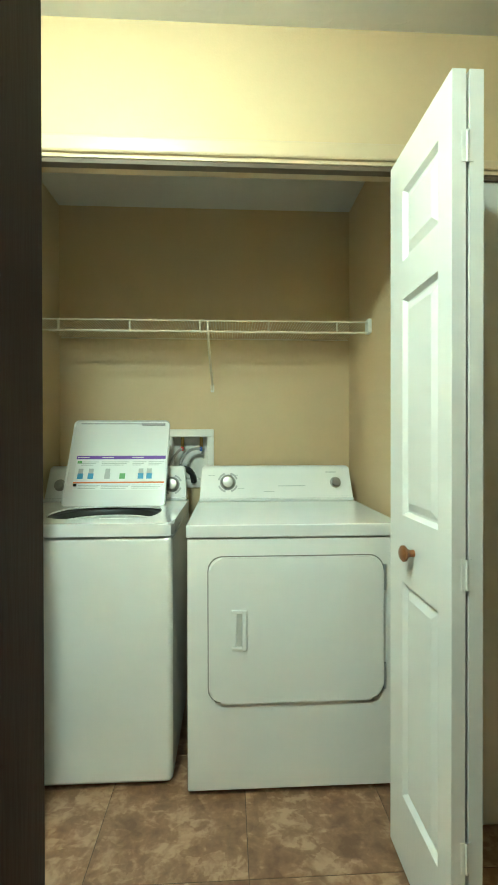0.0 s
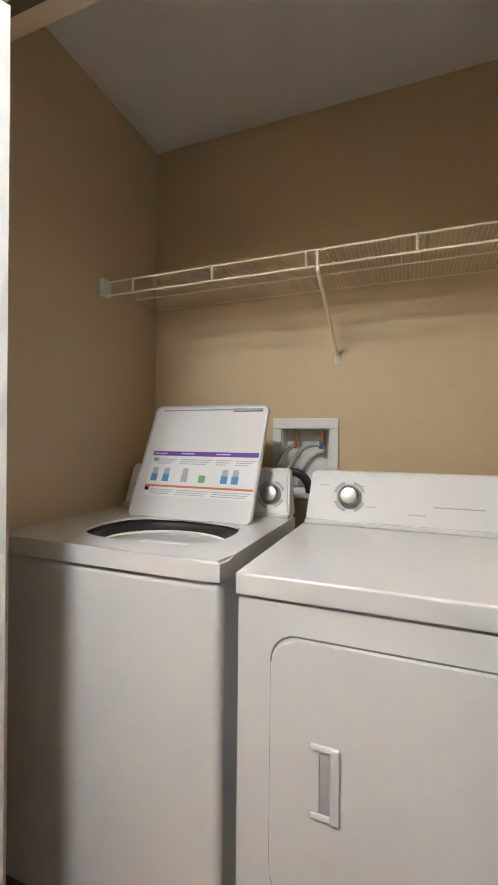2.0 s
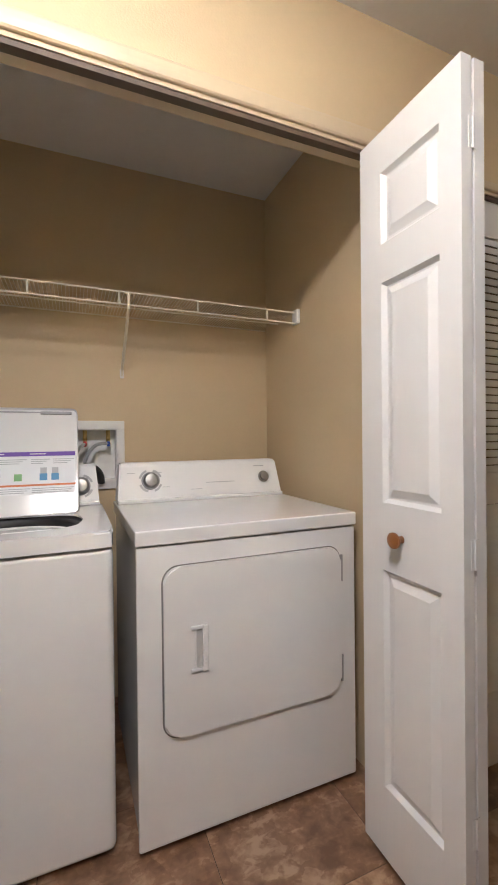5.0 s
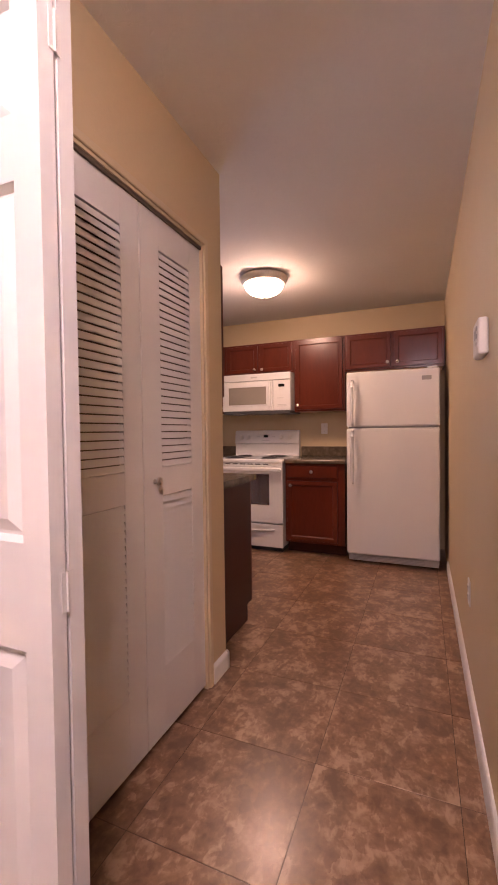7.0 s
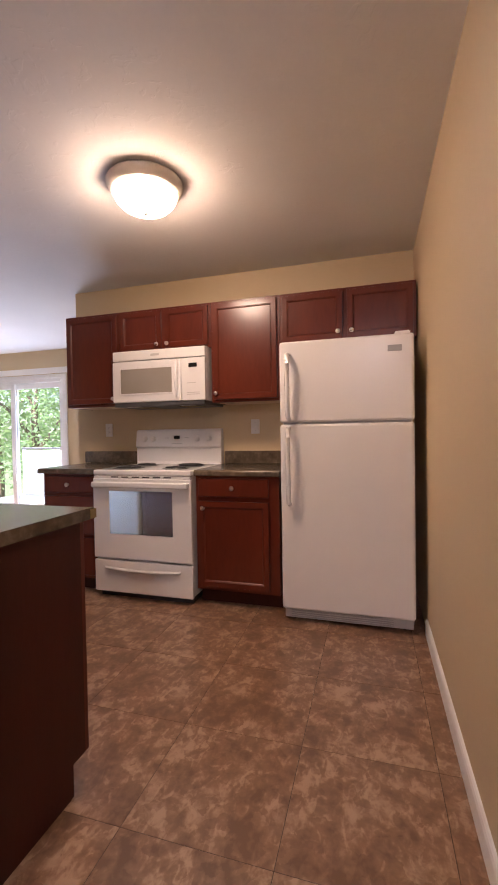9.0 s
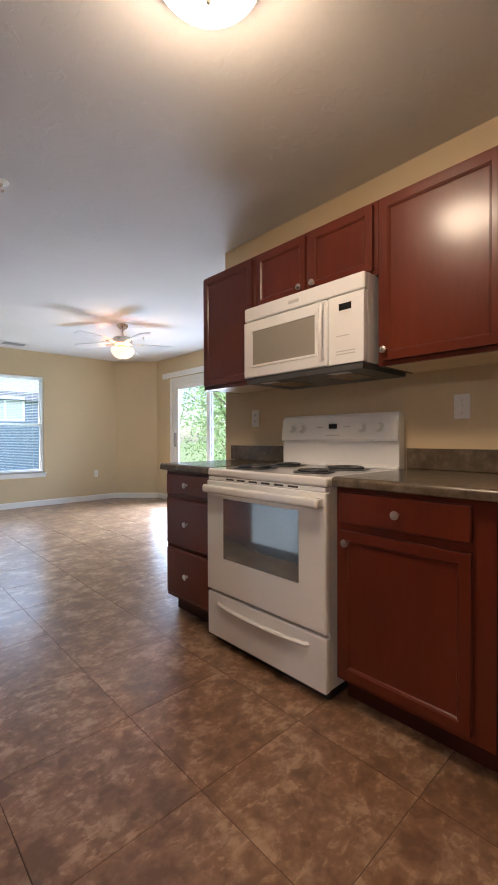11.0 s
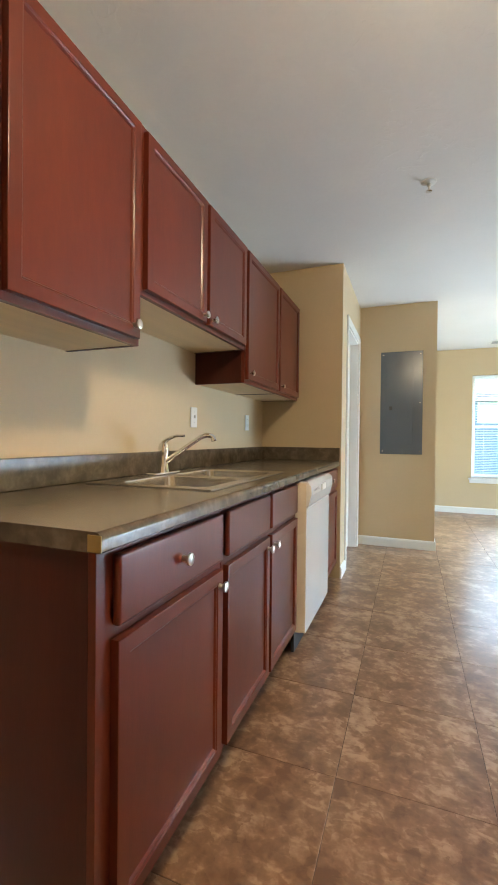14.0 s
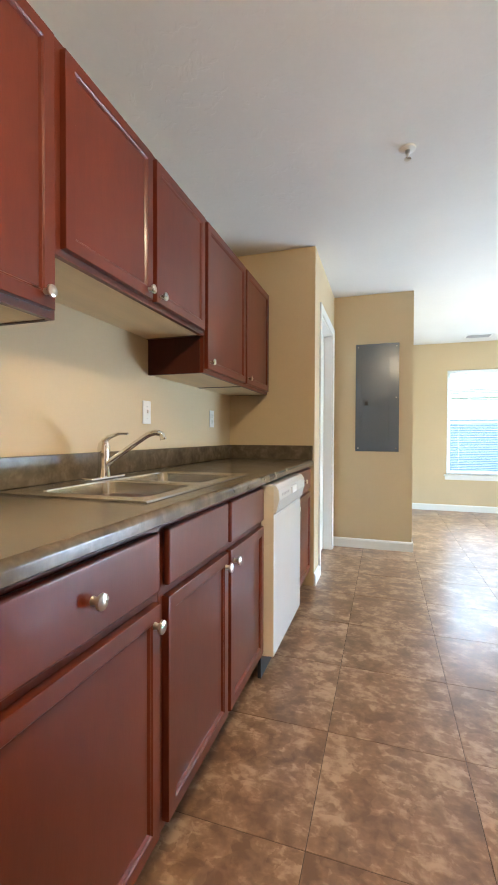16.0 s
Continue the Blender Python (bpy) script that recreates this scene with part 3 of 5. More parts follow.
# ---- window in the far wall ----
wnd = thing("window_1", pose(WX0, FAR_Y, WZ0), "white double-hung window with a raised mini blind", "window")
wnd["kind"] = "structure"
WW, WH = WX1 - WX0, WZ1 - WZ0
bm = bmesh.new()
for a in ((0, 0.02, 0, WH), (WW - 0.02, WW, 0, WH), (0.02, WW - 0.02, 0, 0.02), (0.02, WW - 0.02, WH - 0.02, WH)):
    box(bm, a[0], a[1], 0.03, 0.11, a[2], a[3], 0.003)
part("window_frame", bm, TRIM, wnd)
for z0, z1, yy in ((0.02, WH * 0.5 + 0.015, 0.055), (WH * 0.5 - 0.015, WH - 0.02, 0.08)):
    bm = bmesh.new()
    for a in ((0.02, 0.05, z0, z1), (WW - 0.05, WW - 0.02, z0, z1), (0.05, WW - 0.05, z0, z0 + 0.03), (0.05, WW - 0.05, z1 - 0.03, z1)):
        box(bm, a[0], a[1], yy, yy + 0.022, a[2], a[3], 0.003)
    sash = part("sash", bm, TRIM, wnd)
    pane = part("pane", newbox(0.048, WW - 0.048, yy + 0.009, yy + 0.013, z0 + 0.028, z1 - 0.028), GLASS, sash, "", False)
    pane.visible_shadow = False
part("window_sill", newbox(-0.035, WW + 0.035, -0.03, 0.03, -0.022, 0.0, 0.005), TRIM, wnd)
part("apron", newbox(-0.02, WW + 0.02, -0.012, 0.0, -0.075, -0.022, 0.003), TRIM, wnd)
# horizontal mini blind, slats open
bl = thing("window_blind", pose(WX0 + 0.01, FAR_Y + 0.016, WZ0 + 0.01), "white mini blind with its slats tilted open", "blind")
part("headrail", newbox(0.0, WW - 0.02, -0.012, 0.013, WH - 0.045, WH - 0.015, 0.003), BLIND, bl)
slat_me = None
for i in range(58):
    if slat_me is None:
        bm = bmesh.new()
        rows = [[bm.verts.new((x, 0.011 * k, 0.0016 * (1 - k * k))) for k in (-1, 0, 1)] for x in (0.005, WW - 0.025)]
        for k in range(2):
            bm.faces.new((rows[0][k], rows[0][k + 1], rows[1][k + 1], rows[1][k]))
        slat_me = mesh_of("slat", bm, BLIND)
    s = new("slat", slat_me)
    s.parent = bl
    s.location, s.rotation_euler = (0, 0, 0.03 + i * 0.0245), (radians(-11), 0, 0)
part("bottom_rail", newbox(0.004, WW - 0.024, -0.011, 0.011, 0.005, 0.018, 0.003), BLIND, bl)
for x in (0.15, WW - 0.17):
    part("ladder_cord", tube(bmesh.new(), [(x, 0, 0.01), (x, 0, WH - 0.04)], 0.0012, 5), BLIND, bl)

# ---- sliding glass door ----
sd = thing("door_sliding", pose(EAST_X, SY1, 0, 0, 0, -90), "white vinyl sliding glass door to the balcony", "sliding door")
sd["kind"] = "structure"
SW = SY1 - SY0
bm = bmesh.new()
box(bm, 0, 0.05, 0.0, 0.11, 0.0, STOP, 0.004)
box(bm, SW - 0.05, SW, 0.0, 0.11, 0.0, STOP, 0.004)
box(bm, 0.05, SW - 0.05, 0.0, 0.11, STOP - 0.05, STOP, 0.004)
box(bm, 0.05, SW - 0.05, 0.0, 0.11, 0.0, 0.04, 0.004)
part("door_frame", bm, TRIM, sd)
for x0, x1, yy in ((0.05, SW / 2 + 0.04, 0.02), (SW / 2 - 0.04, SW - 0.05, 0.06)):
    bm = bmesh.new()
    for a in ((x0, x0 + 0.08, 0.04, STOP - 0.05), (x1 - 0.08, x1, 0.04, STOP - 0.05), (x0 + 0.08, x1 - 0.08, 0.04, 0.14), (x0 + 0.08, x1 - 0.08, STOP - 0.13, STOP - 0.05)):
        box(bm, a[0], a[1], yy, yy + 0.032, a[2], a[3], 0.004)
    p = part("sliding_panel", bm, TRIM, sd)
    g = part("pane", newbox(x0 + 0.078, x1 - 0.078, yy + 0.013, yy + 0.018, 0.138, STOP - 0.128), GLASS, p, "", False)
    g.visible_shadow = False
bm = newbox(0.06, 0.085, -0.02, 0.02, 0.92, 1.16, 0.008)
part("pull_handle", bm, GREYPLASTIC, sd, "grey pull handle")
casing("trim_slider", -SY1, -SY0, STOP, EAST_X, pose(0, 0, 0, 0, 0, -90), TRIM, "white painted casing round the sliding door", w=0.06)
va = thing("vertical_blind_valance", pose(EAST_X - 0.10, SY1 + 0.16, 2.075, 0, 0, -90), "white valance board over the sliding door", "valance")
part("board", newbox(0, SW + 0.32, 0.0, 0.012, 0, 0.085, 0.002), TRIM, va)
part("return_end", newbox(0, 0.012, 0.012, 0.10, 0, 0.085, 0.002), TRIM, va)

# ---- outside ----
structure("ground", newbox(-300, 300, -300, 300, -3.2, -3.0), GRASS, "green lawn around the building", "ground")
bm = newbox(EAST_X + 0.12, 8.5, 4.3, 7.6, -0.14, -0.02)
structure("balcony_floor", bm, DECK, "grey concrete balcony floor", "balcony")
rail = thing("balcony_railing", pose(8.4, 4.3, -0.10), "white panelled balcony railing with a dark top rail", "railing")
part("top_rail", newbox(-0.02, 0.03, 0, 3.3, 1.0, 1.04, 0.008), DARKGREY, rail, "dark top rail")
part("bottom_rail", newbox(-0.01, 0.02, 0, 3.3, 0.08, 0.12, 0.006), TRIM, rail)
for i in range(3):
    part("infill_panel", newbox(0.0, 0.012, 0.05 + i * 1.08, 1.09 + i * 1.08, 0.13, 0.985, 0.003), TRIM, rail)
for i in range(4):
    part("post", newbox(-0.02, 0.03, i * 1.08, i * 1.08 + 0.045, 0.0801, 0.999, 0.004), TRIM, rail)


def tree(x, y, z, h, r, seed):
    rnd = random.Random(seed)
    t = thing("tree", pose(x, y, z), "leafy green tree beyond the balcony", "tree", "trees outside")
    bm = tube(bmesh.new(), [(0, 0, 0), (0.1, 0.05, h * 0.3), (0.0, 0.1, h * 0.6), (0.1, 0.0, h * 0.85)], [0.22, 0.17, 0.11, 0.05], 8)
    for k in range(6):
        a, b = k * 1.05 + rnd.random(), rnd.uniform(0.3, 0.6)
        tip = Vector((math.cos(a) * r * 0.7, math.sin(a) * r * 0.7, h * (b + 0.25)))
        tube(bm, [(0.05, 0.05, h * b), tip * 0.5 + Vector((0, 0, h * b * 0.55)), tip], [0.09, 0.06, 0.02], 5)
    part("trunk", bm, BARK, t)
    verts, faces = [], []
    for c in range(110):
        u, v, w = rnd.uniform(-1, 1), rnd.uniform(-1, 1), rnd.uniform(-1, 1)
        n = math.sqrt(u * u + v * v + w * w) or 1
        k = rnd.uniform(0.45, 1.05) / n
        centre = Vector((u * k * r, v * k * r, h * 0.66 + w * k * h * 0.36))
        for _ in range(70):
            p = centre + Vector((rnd.gauss(0, 0.32), rnd.gauss(0, 0.32), rnd.gauss(0, 0.28))) * r * 0.45
            e1 = Vector((rnd.uniform(-1, 1), rnd.uniform(-1, 1), rnd.uniform(-0.6, 0.6))).normalized()
            e2 = e1.cross(Vector((rnd.uniform(-1, 1), rnd.uniform(-1, 1), rnd.uniform(-1, 1)))).normalized()
            s = rnd.uniform(0.05, 0.095)
            i = len(verts)
            verts += [p - e1 * s, p + e2 * s * 0.5, p + e1 * s, p - e2 * s * 0.5]
            faces.append((i, i + 1, i + 2, i + 3))
    me = bpy.data.meshes.new("crown")
    me.from_pydata(verts, [], faces)
    me.materials.append(GREEN)
    c = new("crown", me)
    c.parent = t
    tagged(c, kind="stuff")


for i, (x, y, h, r) in enumerate(((15, 6.5, 8.5, 3.2), (17, 10.5, 9.5, 3.6), (14, 12.5, 7.5, 2.8), (20, 8.0, 10.5, 4.0), (19, 14.5, 10, 3.8), (24, 12, 11, 4.5), (16, 16.5, 8.5, 3.2))):
    tree(x, y, -3.0, h, r, i)

hs = thing("neighbour_building", pose(0, 19.0, -3.0), "blue-grey sided neighbouring building with white windows", "building")
part("wall", newbox(-6, 12, 0, 8, 0, 5.6), SIDING, hs)
bm = bmesh.new()
v = [bm.verts.new(p) for p in ((-6.5, -0.4, 5.55), (12.5, -0.4, 5.55), (12.5, 4, 6.3), (-6.5, 4, 6.3), (12.5, 8.4, 5.55), (-6.5, 8.4, 5.55))]
for f in ((0, 1, 2, 3), (3, 2, 4, 5), (0, 3, 5), (1, 4, 2), (0, 5, 4, 1)):
    bm.faces.new([v[i] for i in f])
part("roof", bm, ROOF, hs, "dark shingled roof")
lap = mesh_of("siding_board", newbox(-6, 12, -0.02, 0.0, 0.0, 0.16), SIDING)
for k in range(27):
    o = new("siding_board", lap)
    o.parent = hs
    o.location, o.rotation_euler = (0, 0, 0.03 + k * 0.2), (radians(-4), 0, 0)
for wx in (-3.5, 0.0, 3.2, 6.5, 9.8):
    for wz in (1.6, 4.75):
        w = part("window", newbox(wx - 1.0, wx + 1.0, -0.06, -0.03, wz, wz + 0.95, 0.01), TRIM, hs)
        for k in (-0.93, -0.29, 0.35):
            part("pane", newbox(wx + k, wx + k + 0.56, -0.075, -0.062, wz + 0.07, wz + 0.88), GREYPRINT, w)

# ---- laundry closet ----


def knob(bm, m, r=0.016, l=0.026):
    return lathe(bm, [(r * 0.55, 0), (r * 0.42, l * 0.35), (r * 0.5, l * 0.5), (r, l * 0.68), (r * 0.96, l * 0.9), (r * 0.5, l), (0, l)], m, 16)


def bifold(name, x_face, y_track, side, swing, pivot_gap, label):
    """Two moulded leaves folded back on each other; side +1: the field faces -x. swing: how far the lead leaf still stands off."""
    W, H = 0.345, 1.997
    t = thing(name, pose(x_face, y_track, 0.018, 0, 0, -90 if side > 0 else 90), label, "bifold door", "laundry closet doors")
    # local x runs along the leaf, local -y is the seen face
    x0, x1 = (0, W) if side > 0 else (-W, 0)
    fa, fb = (x0 + 0.086, x1 - 0.06) if side > 0 else (x0 + 0.06, x1 - 0.09)
    fields = [(fa, fb, 0.20, 0.80), (fa, fb, 0.985, 1.585), (fa, fb, 1.69, 1.885)]
    lead = part("lead_leaf", slab_with_fields(bmesh.new(), x0, x1, 0, H, 0, 0.031, fields, 0.012), DOORPAINT, t, "", True, 8)
    lead.matrix_local = pose(0, 0, 0, 0, 0, swing)
    bm = slab_with_fields(bmesh.new(), x0, x1, 0, H, 0, 0.031, fields, 0.012)
    bmesh.ops.transform(bm, matrix=Matrix.Translation((0, pivot_gap + 0.036, 0)) @ Matrix.Diagonal((1, -1, 1, 1)), verts=bm.verts[:])
    part("pivot_leaf", bm, DOORPAINT, t, "", True, 8)
    edge = x1 if side > 0 else x0
    sg = 1 if side > 0 else -1
    for z in (0.28, 0.90, 1.83):
        bm = newbox(min(edge, edge + 0.002 * sg), max(edge, edge + 0.0016 * sg), 0.021, 0.046, z - 0.034, z + 0.034, 0.0005)
        tube(bm, [(edge + 0.002 * sg, 0.033, z - 0.034), (edge + 0.002 * sg, 0.033, z + 0.034)], 0.0026, 8)
        part("hinge", bm, TRIM, lead, "white painted hinge")
    kx = 0.157 if side > 0 else -0.183
    kb = lathe(bmesh.new(), [(0.010, 0), (0.009, 0.010), (0.012, 0.016), (0.021, 0.024), (0.021, 0.030), (0.015, 0.035), (0.0, 0.037)], pose(kx, 0, 0.897, 90), 20)
    part("door_knob", kb, KNOBWOOD, lead, "turned oak knob")
    return t


bifold("bifold_door", 0.618, 1.458, 1, 0, 0.034, "white moulded bifold door, folded open, with an oak knob")
bifold("bifold_door", -0.424, 1.476, -1, -29, 0.150, "white moulded bifold door, half folded, with an oak knob")


def rounded_slab(bm, x0, x1, z0, z1, y0, y1, r, seg=6):
    """A flat plate facing -y with rounded corners."""
    pts = []
    for cx, cz, a0 in ((x1 - r, z1 - r, 0), (x0 + r, z1 - r, 90), (x0 + r, z0 + r, 180), (x1 - r, z0 + r, 270)):
        for i in range(seg + 1):
            a = radians(a0 + 90 * i / seg)
            pts.append((cx + r * math.cos(a), cz + r * math.sin(a)))
    f = [bm.verts.new((x, y0, z)) for x, z in pts]
    b = [bm.verts.new((x, y1, z)) for x, z in pts]
    n = len(pts)
    front = bm.faces.new(f)
    bm.faces.new(b[::-1])
    for i in range(n):
        bm.faces.new((f[i], b[i], b[(i + 1) % n], f[(i + 1) % n]))
    return front


def console(bm, x0, x1, y0, z0, z1, back, lean=0.045, r=0.012):
    """A control panel with a raked face."""
    prof = [(y0, z0), (y0 + lean, z1 - 0.012), (y0 + lean + 0.012, z1), (back, z1), (back, z0)]
    a = [bm.verts.new((x0 + (0.012 if z > z0 + 0.1 else 0), y, z)) for y, z in prof]
    b = [bm.verts.new((x1 - (0.012 if z > z0 + 0.1 else 0), y, z)) for y, z in prof]
    for i in range(5):
        j = (i + 1) % 5
        bm.faces.new((a[i], a[j], b[j], b[i]))
    bm.faces.new(a[::-1]); bm.faces.new(b)
    bmesh.ops.bevel(bm, geom=bm.edges[:], offset=0.006, segments=2, affect="EDGES", clamp_overlap=True)
    return bm


# dryer: local origin at the front left foot, x to the right, y to the back
DW_, DD = 0.737, 0.66
dr = thing("dryer", pose(-0.008, 1.646, 0), "white front-loading clothes dryer with its door closed", "dryer")
part("cabinet", newbox(0.006, DW_ - 0.006, 0.012, DD, 0.022, 0.880, 0.012, seg=3), ENAMEL, dr)
part("front_panel", newbox(0.0, DW_, 0.0, 0.014, 0.02, 0.878, 0.006), ENAMEL, dr)
bm = newbox(-0.003, DW_ + 0.003, -0.006, DD, 0.882, 0.926, 0.005, seg=3)
part("top", bm, ENAMEL, dr)
cz = console(bmesh.new(), 0.004, DW_ - 0.004, 0.535, 0.926, 1.087, 0.658)
con = part("control_console", cz, CONSOLE, dr)
part("console_strip", newbox(0.004, DW_ - 0.004, 0.529, 0.542, 0.926, 0.940, 0.003), ENAMEL, con)
bm = bmesh.new()
# plate reaching past the door's edge, its grey stands for the gap's shade
rounded_slab(bm, 0.0690, 0.6755, 0.3195, 0.8195, -0.0006, 0.01, 0.050)
part("door_gap_shade", bm, GAPGREY, dr, "grey plate coloured as the shade in the gap round the dryer door")
bm = bmesh.new()
f = rounded_slab(bm, 0.073, 0.672, 0.323, 0.816, -0.011, 0.004, 0.048)
bmesh.ops.bevel(bm, geom=list(f.edges), offset=0.006, segments=3, affect="EDGES")
door = part("door", bm, ENAMEL, dr)
# pull: a scooped cup with flanges above and below and a thick grip on one side
bm = bmesh.new()
hx, hz = 0.150, 0.505
box(bm, hx + 0.036, hx + 0.053, -0.019, -0.010, hz, hz + 0.135, 0.004, 3)
box(bm, hx, hx + 0.040, -0.016, -0.0105, hz, hz + 0.012, 0.003, 2)
box(bm, hx, hx + 0.040, -0.016, -0.0105, hz + 0.123, hz + 0.135, 0.003, 2)
box(bm, hx + 0.013, hx + 0.017, -0.0145, -0.0105, hz + 0.012, hz + 0.123, 0.0015, 2)
part("pull_handle", bm, ENAMEL, door)
# flat grey plate gives the cup its shade by colour
part("recess_shade", newbox(hx + 0.018, hx + 0.036, -0.0118, -0.0108, hz + 0.012, hz + 0.123), PALEGREY, door, "pale grey plate painted as the shade of the finger recess")
for z in (0.40, 0.74):
    part("door_hinge", newbox(0.674, 0.683, -0.006, 0.0, z - 0.045, z + 0.045, 0.001), GREYPLASTIC, dr, "grey metal hinge")
rake = math.degrees(math.atan2(0.045, 0.149))


def on_console(x, z):
    return pose(x, 0.535 + 0.045 * (z - 0.926) / 0.149, z, 90 - rake)


def printed_arc(m, a0, a1, r0=0.040, r1=0.049):
    """A flat printed band round a dial."""
    bm = bmesh.new()
    rows = []
    for i in range(9):
        a = radians(a0 + (a1 - a0) * i / 8)
        rows.append([bm.verts.new(m @ Vector((r * math.cos(a), r * math.sin(a), h))) for r, h in ((r0, 0.0002), (r0, 0.001), (r1, 0.001), (r1, 0.0002))])
    for p_, q_ in zip(rows, rows[1:]):
        for i in range(4):
            bm.faces.new((p_[i], p_[(i + 1) % 4], q_[(i + 1) % 4], q_[i]))
    bm.faces.new(rows[0]); bm.faces.new(rows[-1][::-1])
    return bm


def cycle_dial(parent, m):
    rim = part("dial_rim", lathe(bmesh.new(), [(0.037, 0), (0.037, 0.006), (0.034, 0.008), (0.031, 0.008)], m, 36), GREYPLASTIC, parent, "dark silver dial rim")
    part("dial", lathe(bmesh.new(), [(0.032, 0.004), (0.031, 0.016), (0.024, 0.023), (0.012, 0.0245), (0, 0.0245)], m, 36), DIAL, rim, "brushed silver cycle dial")
    for a0, a1 in ((20, 75), (110, 165), (200, 255), (290, 340)):
        part("printed_band", printed_arc(m, a0, a1), GREYPRINT, parent, "grey printed band")


cycle_dial(con, on_console(0.137, 1.012))
bm = lathe(bmesh.new(), [(0.026, 0), (0.026, 0.003), (0.019, 0.004), (0.018, 0.013), (0, 0.014)], on_console(0.65, 1.01), 24)
part("button", bm, DIAL, con, "silver start button")
for x, z, w, h in ((0.44, 0.995, 0.13, 0.003), (0.33, 0.97, 0.05, 0.002), (0.63, 1.058, 0.05, 0.004), (0.06, 1.045, 0.03, 0.002), (0.17, 1.045, 0.03, 0.002), (0.2, 0.985, 0.03, 0.002)):
    o = part("lettering", newbox(-w / 2, w / 2, -h / 2, h / 2, 0, 0.0008), GREYPRINT, con, "faint grey lettering")
    o.matrix_local = on_console(x, z)
for x in (0.05, DW_ - 0.05):
    for y in (0.06, DD - 0.06):
        part("levelling_foot", lathe(bmesh.new(), [(0.018, 0), (0.018, 0.012), (0.008, 0.014), (0.008, 0.03)], pose(x, y, 0), 12), BLACK, dr)

# washer
WD = 0.676
wa = thing("washing_machine", pose(-0.739, 1.690, 0), "white top-loading washing machine with its lid raised", "washing machine")
part("cabinet", newbox(0.0, WD, 0.0, 0.62, 0.015, 0.880, 0.020, seg=4), ENAMEL, wa)
# top deck with the tub's opening
bm = bmesh.new()
OX0, OX1, OY0, OY1 = 0.17, 0.60, 0.080, 0.385
n = 96
inner = []
for i in range(n):
    a = 2 * math.pi * i / n
    c, s_ = math.cos(a), math.sin(a)
    k = 1 / max(abs(c), abs(s_)) ** 0.55
    inner.append(((OX0 + OX1) / 2 + (OX1 - OX0) / 2 * c * min(k, 1.12), (OY0 + OY1) / 2 + (OY1 - OY0) / 2 * s_ * min(k, 1.12)))
def outer_pt(i):
    a = 2 * math.pi * i / n
    c, s_ = math.cos(a), math.sin(a)
    k, r = 1 / max(abs(c), abs(s_)), 0.024
    hx_, hy_ = WD / 2 + 0.002, 0.314
    px, py = hx_ * c * k, hy_ * s_ * k
    ox, oy = abs(px) - (hx_ - r), abs(py) - (hy_ - r)
    if ox > 0 and oy > 0:
        q_ = r / math.hypot(ox, oy)
        px, py = math.copysign(hx_ - r + ox * q_, px), math.copysign(hy_ - r + oy * q_, py)
    return (WD / 2 + px, 0.308 + py)
zt, zb = 0.926, 0.881
vi = [bm.verts.new((x, y, zt)) for x, y in inner]
vl = [bm.verts.new((x, y, zt - 0.007)) for x, y in inner]
vo = [bm.verts.new((*outer_pt(i), zt)) for i in range(n)]
vb = [bm.verts.new((*outer_pt(i), zb)) for i in range(n)]
rim = []
for i in range(n):
    j = (i + 1) % n
    bm.faces.new((vo[i], vo[j], vi[j], vi[i]))
    bm.faces.new((vi[i], vi[j], vl[j], vl[i]))
    bm.faces.new((vb[i], vb[j], vo[j], vo[i]))
bm.edges.ensure_lookup_table()
es = [e for e in bm.edges if all(v in set(vo) for v in e.verts)]
bmesh.ops.bevel(bm, geom=es, offset=0.007, segments=3, affect="EDGES")
part("top_deck", bm, ENAMEL, wa)
# tub: dark ring and pale basket wall
bm = bmesh.new()
cx, cy = (OX0 + OX1) / 2, (OY0 + OY1) / 2
lathe(bm, [(0.28, 0.917), (0.205, 0.912), (0.198, 0.906), (0.195, 0.893), (0.195, 0.888)], pose(cx, cy, 0) @ Matrix.Diagonal((1, 0.8, 1, 1)), 40)
part("tub_ring", bm, BLACK, wa, "dark tub ring")
bm = lathe(bmesh.new(), [(0.196, 0.889), (0.190, 0.884), (0.205, 0.84), (0.205, 0.45), (0.18, 0.40), (0, 0.40)], pose(cx, cy, 0) @ Matrix.Diagonal((1, 0.8, 1, 1)), 40)
part("basket", bm, PLASTIC, wa, "pale wash basket")
part("dispenser", newbox(0.38, 0.52, 0.10, 0.145, 0.902, 0.918, 0.006), PLASTIC, wa)
con = part("control_console", console(bmesh.new(), 0.006, WD - 0.006, 0.535, 0.926, 1.087, 0.62), CONSOLE, wa)
part("console_strip", newbox(0.006, WD - 0.006, 0.529, 0.542, 0.926, 0.94, 0.003), ENAMEL, con)


def on_wash(x, z):
    return pose(x, 0.535 + 0.045 * (z - 0.926) / 0.149, z, 90 - rake)


cycle_dial(con, on_wash(0.60, 1.0))
for x, r in ((0.075, 0.028),):
    part("dial", lathe(bmesh.new(), [(r, 0), (r, 0.003), (r * 0.7, 0.005), (r * 0.68, 0.015), (0, 0.017)], on_wash(x, 1.0), 24), DIAL, con, "silver cycle dial")
# raised lid leaning on the console, built flat then tilted: local x right, y up the lid, z out of its inner face
LW, LH = 0.446, 0.422
lid_m = pose(0.146, 0.395, 0.917, 90 - 24.8)
bm = bmesh.new()
fr = rounded_slab(bm, 0, LW, 0, LH, -0.018, 0.0, 0.022, 5)
bmesh.ops.inset_region(bm, faces=[fr], thickness=0.012, depth=0)
bmesh.ops.inset_region(bm, faces=[fr], thickness=0.004, depth=-0.008)
bmesh.ops.transform(bm, matrix=pose(0, 0, 0, -90), verts=bm.verts[:])
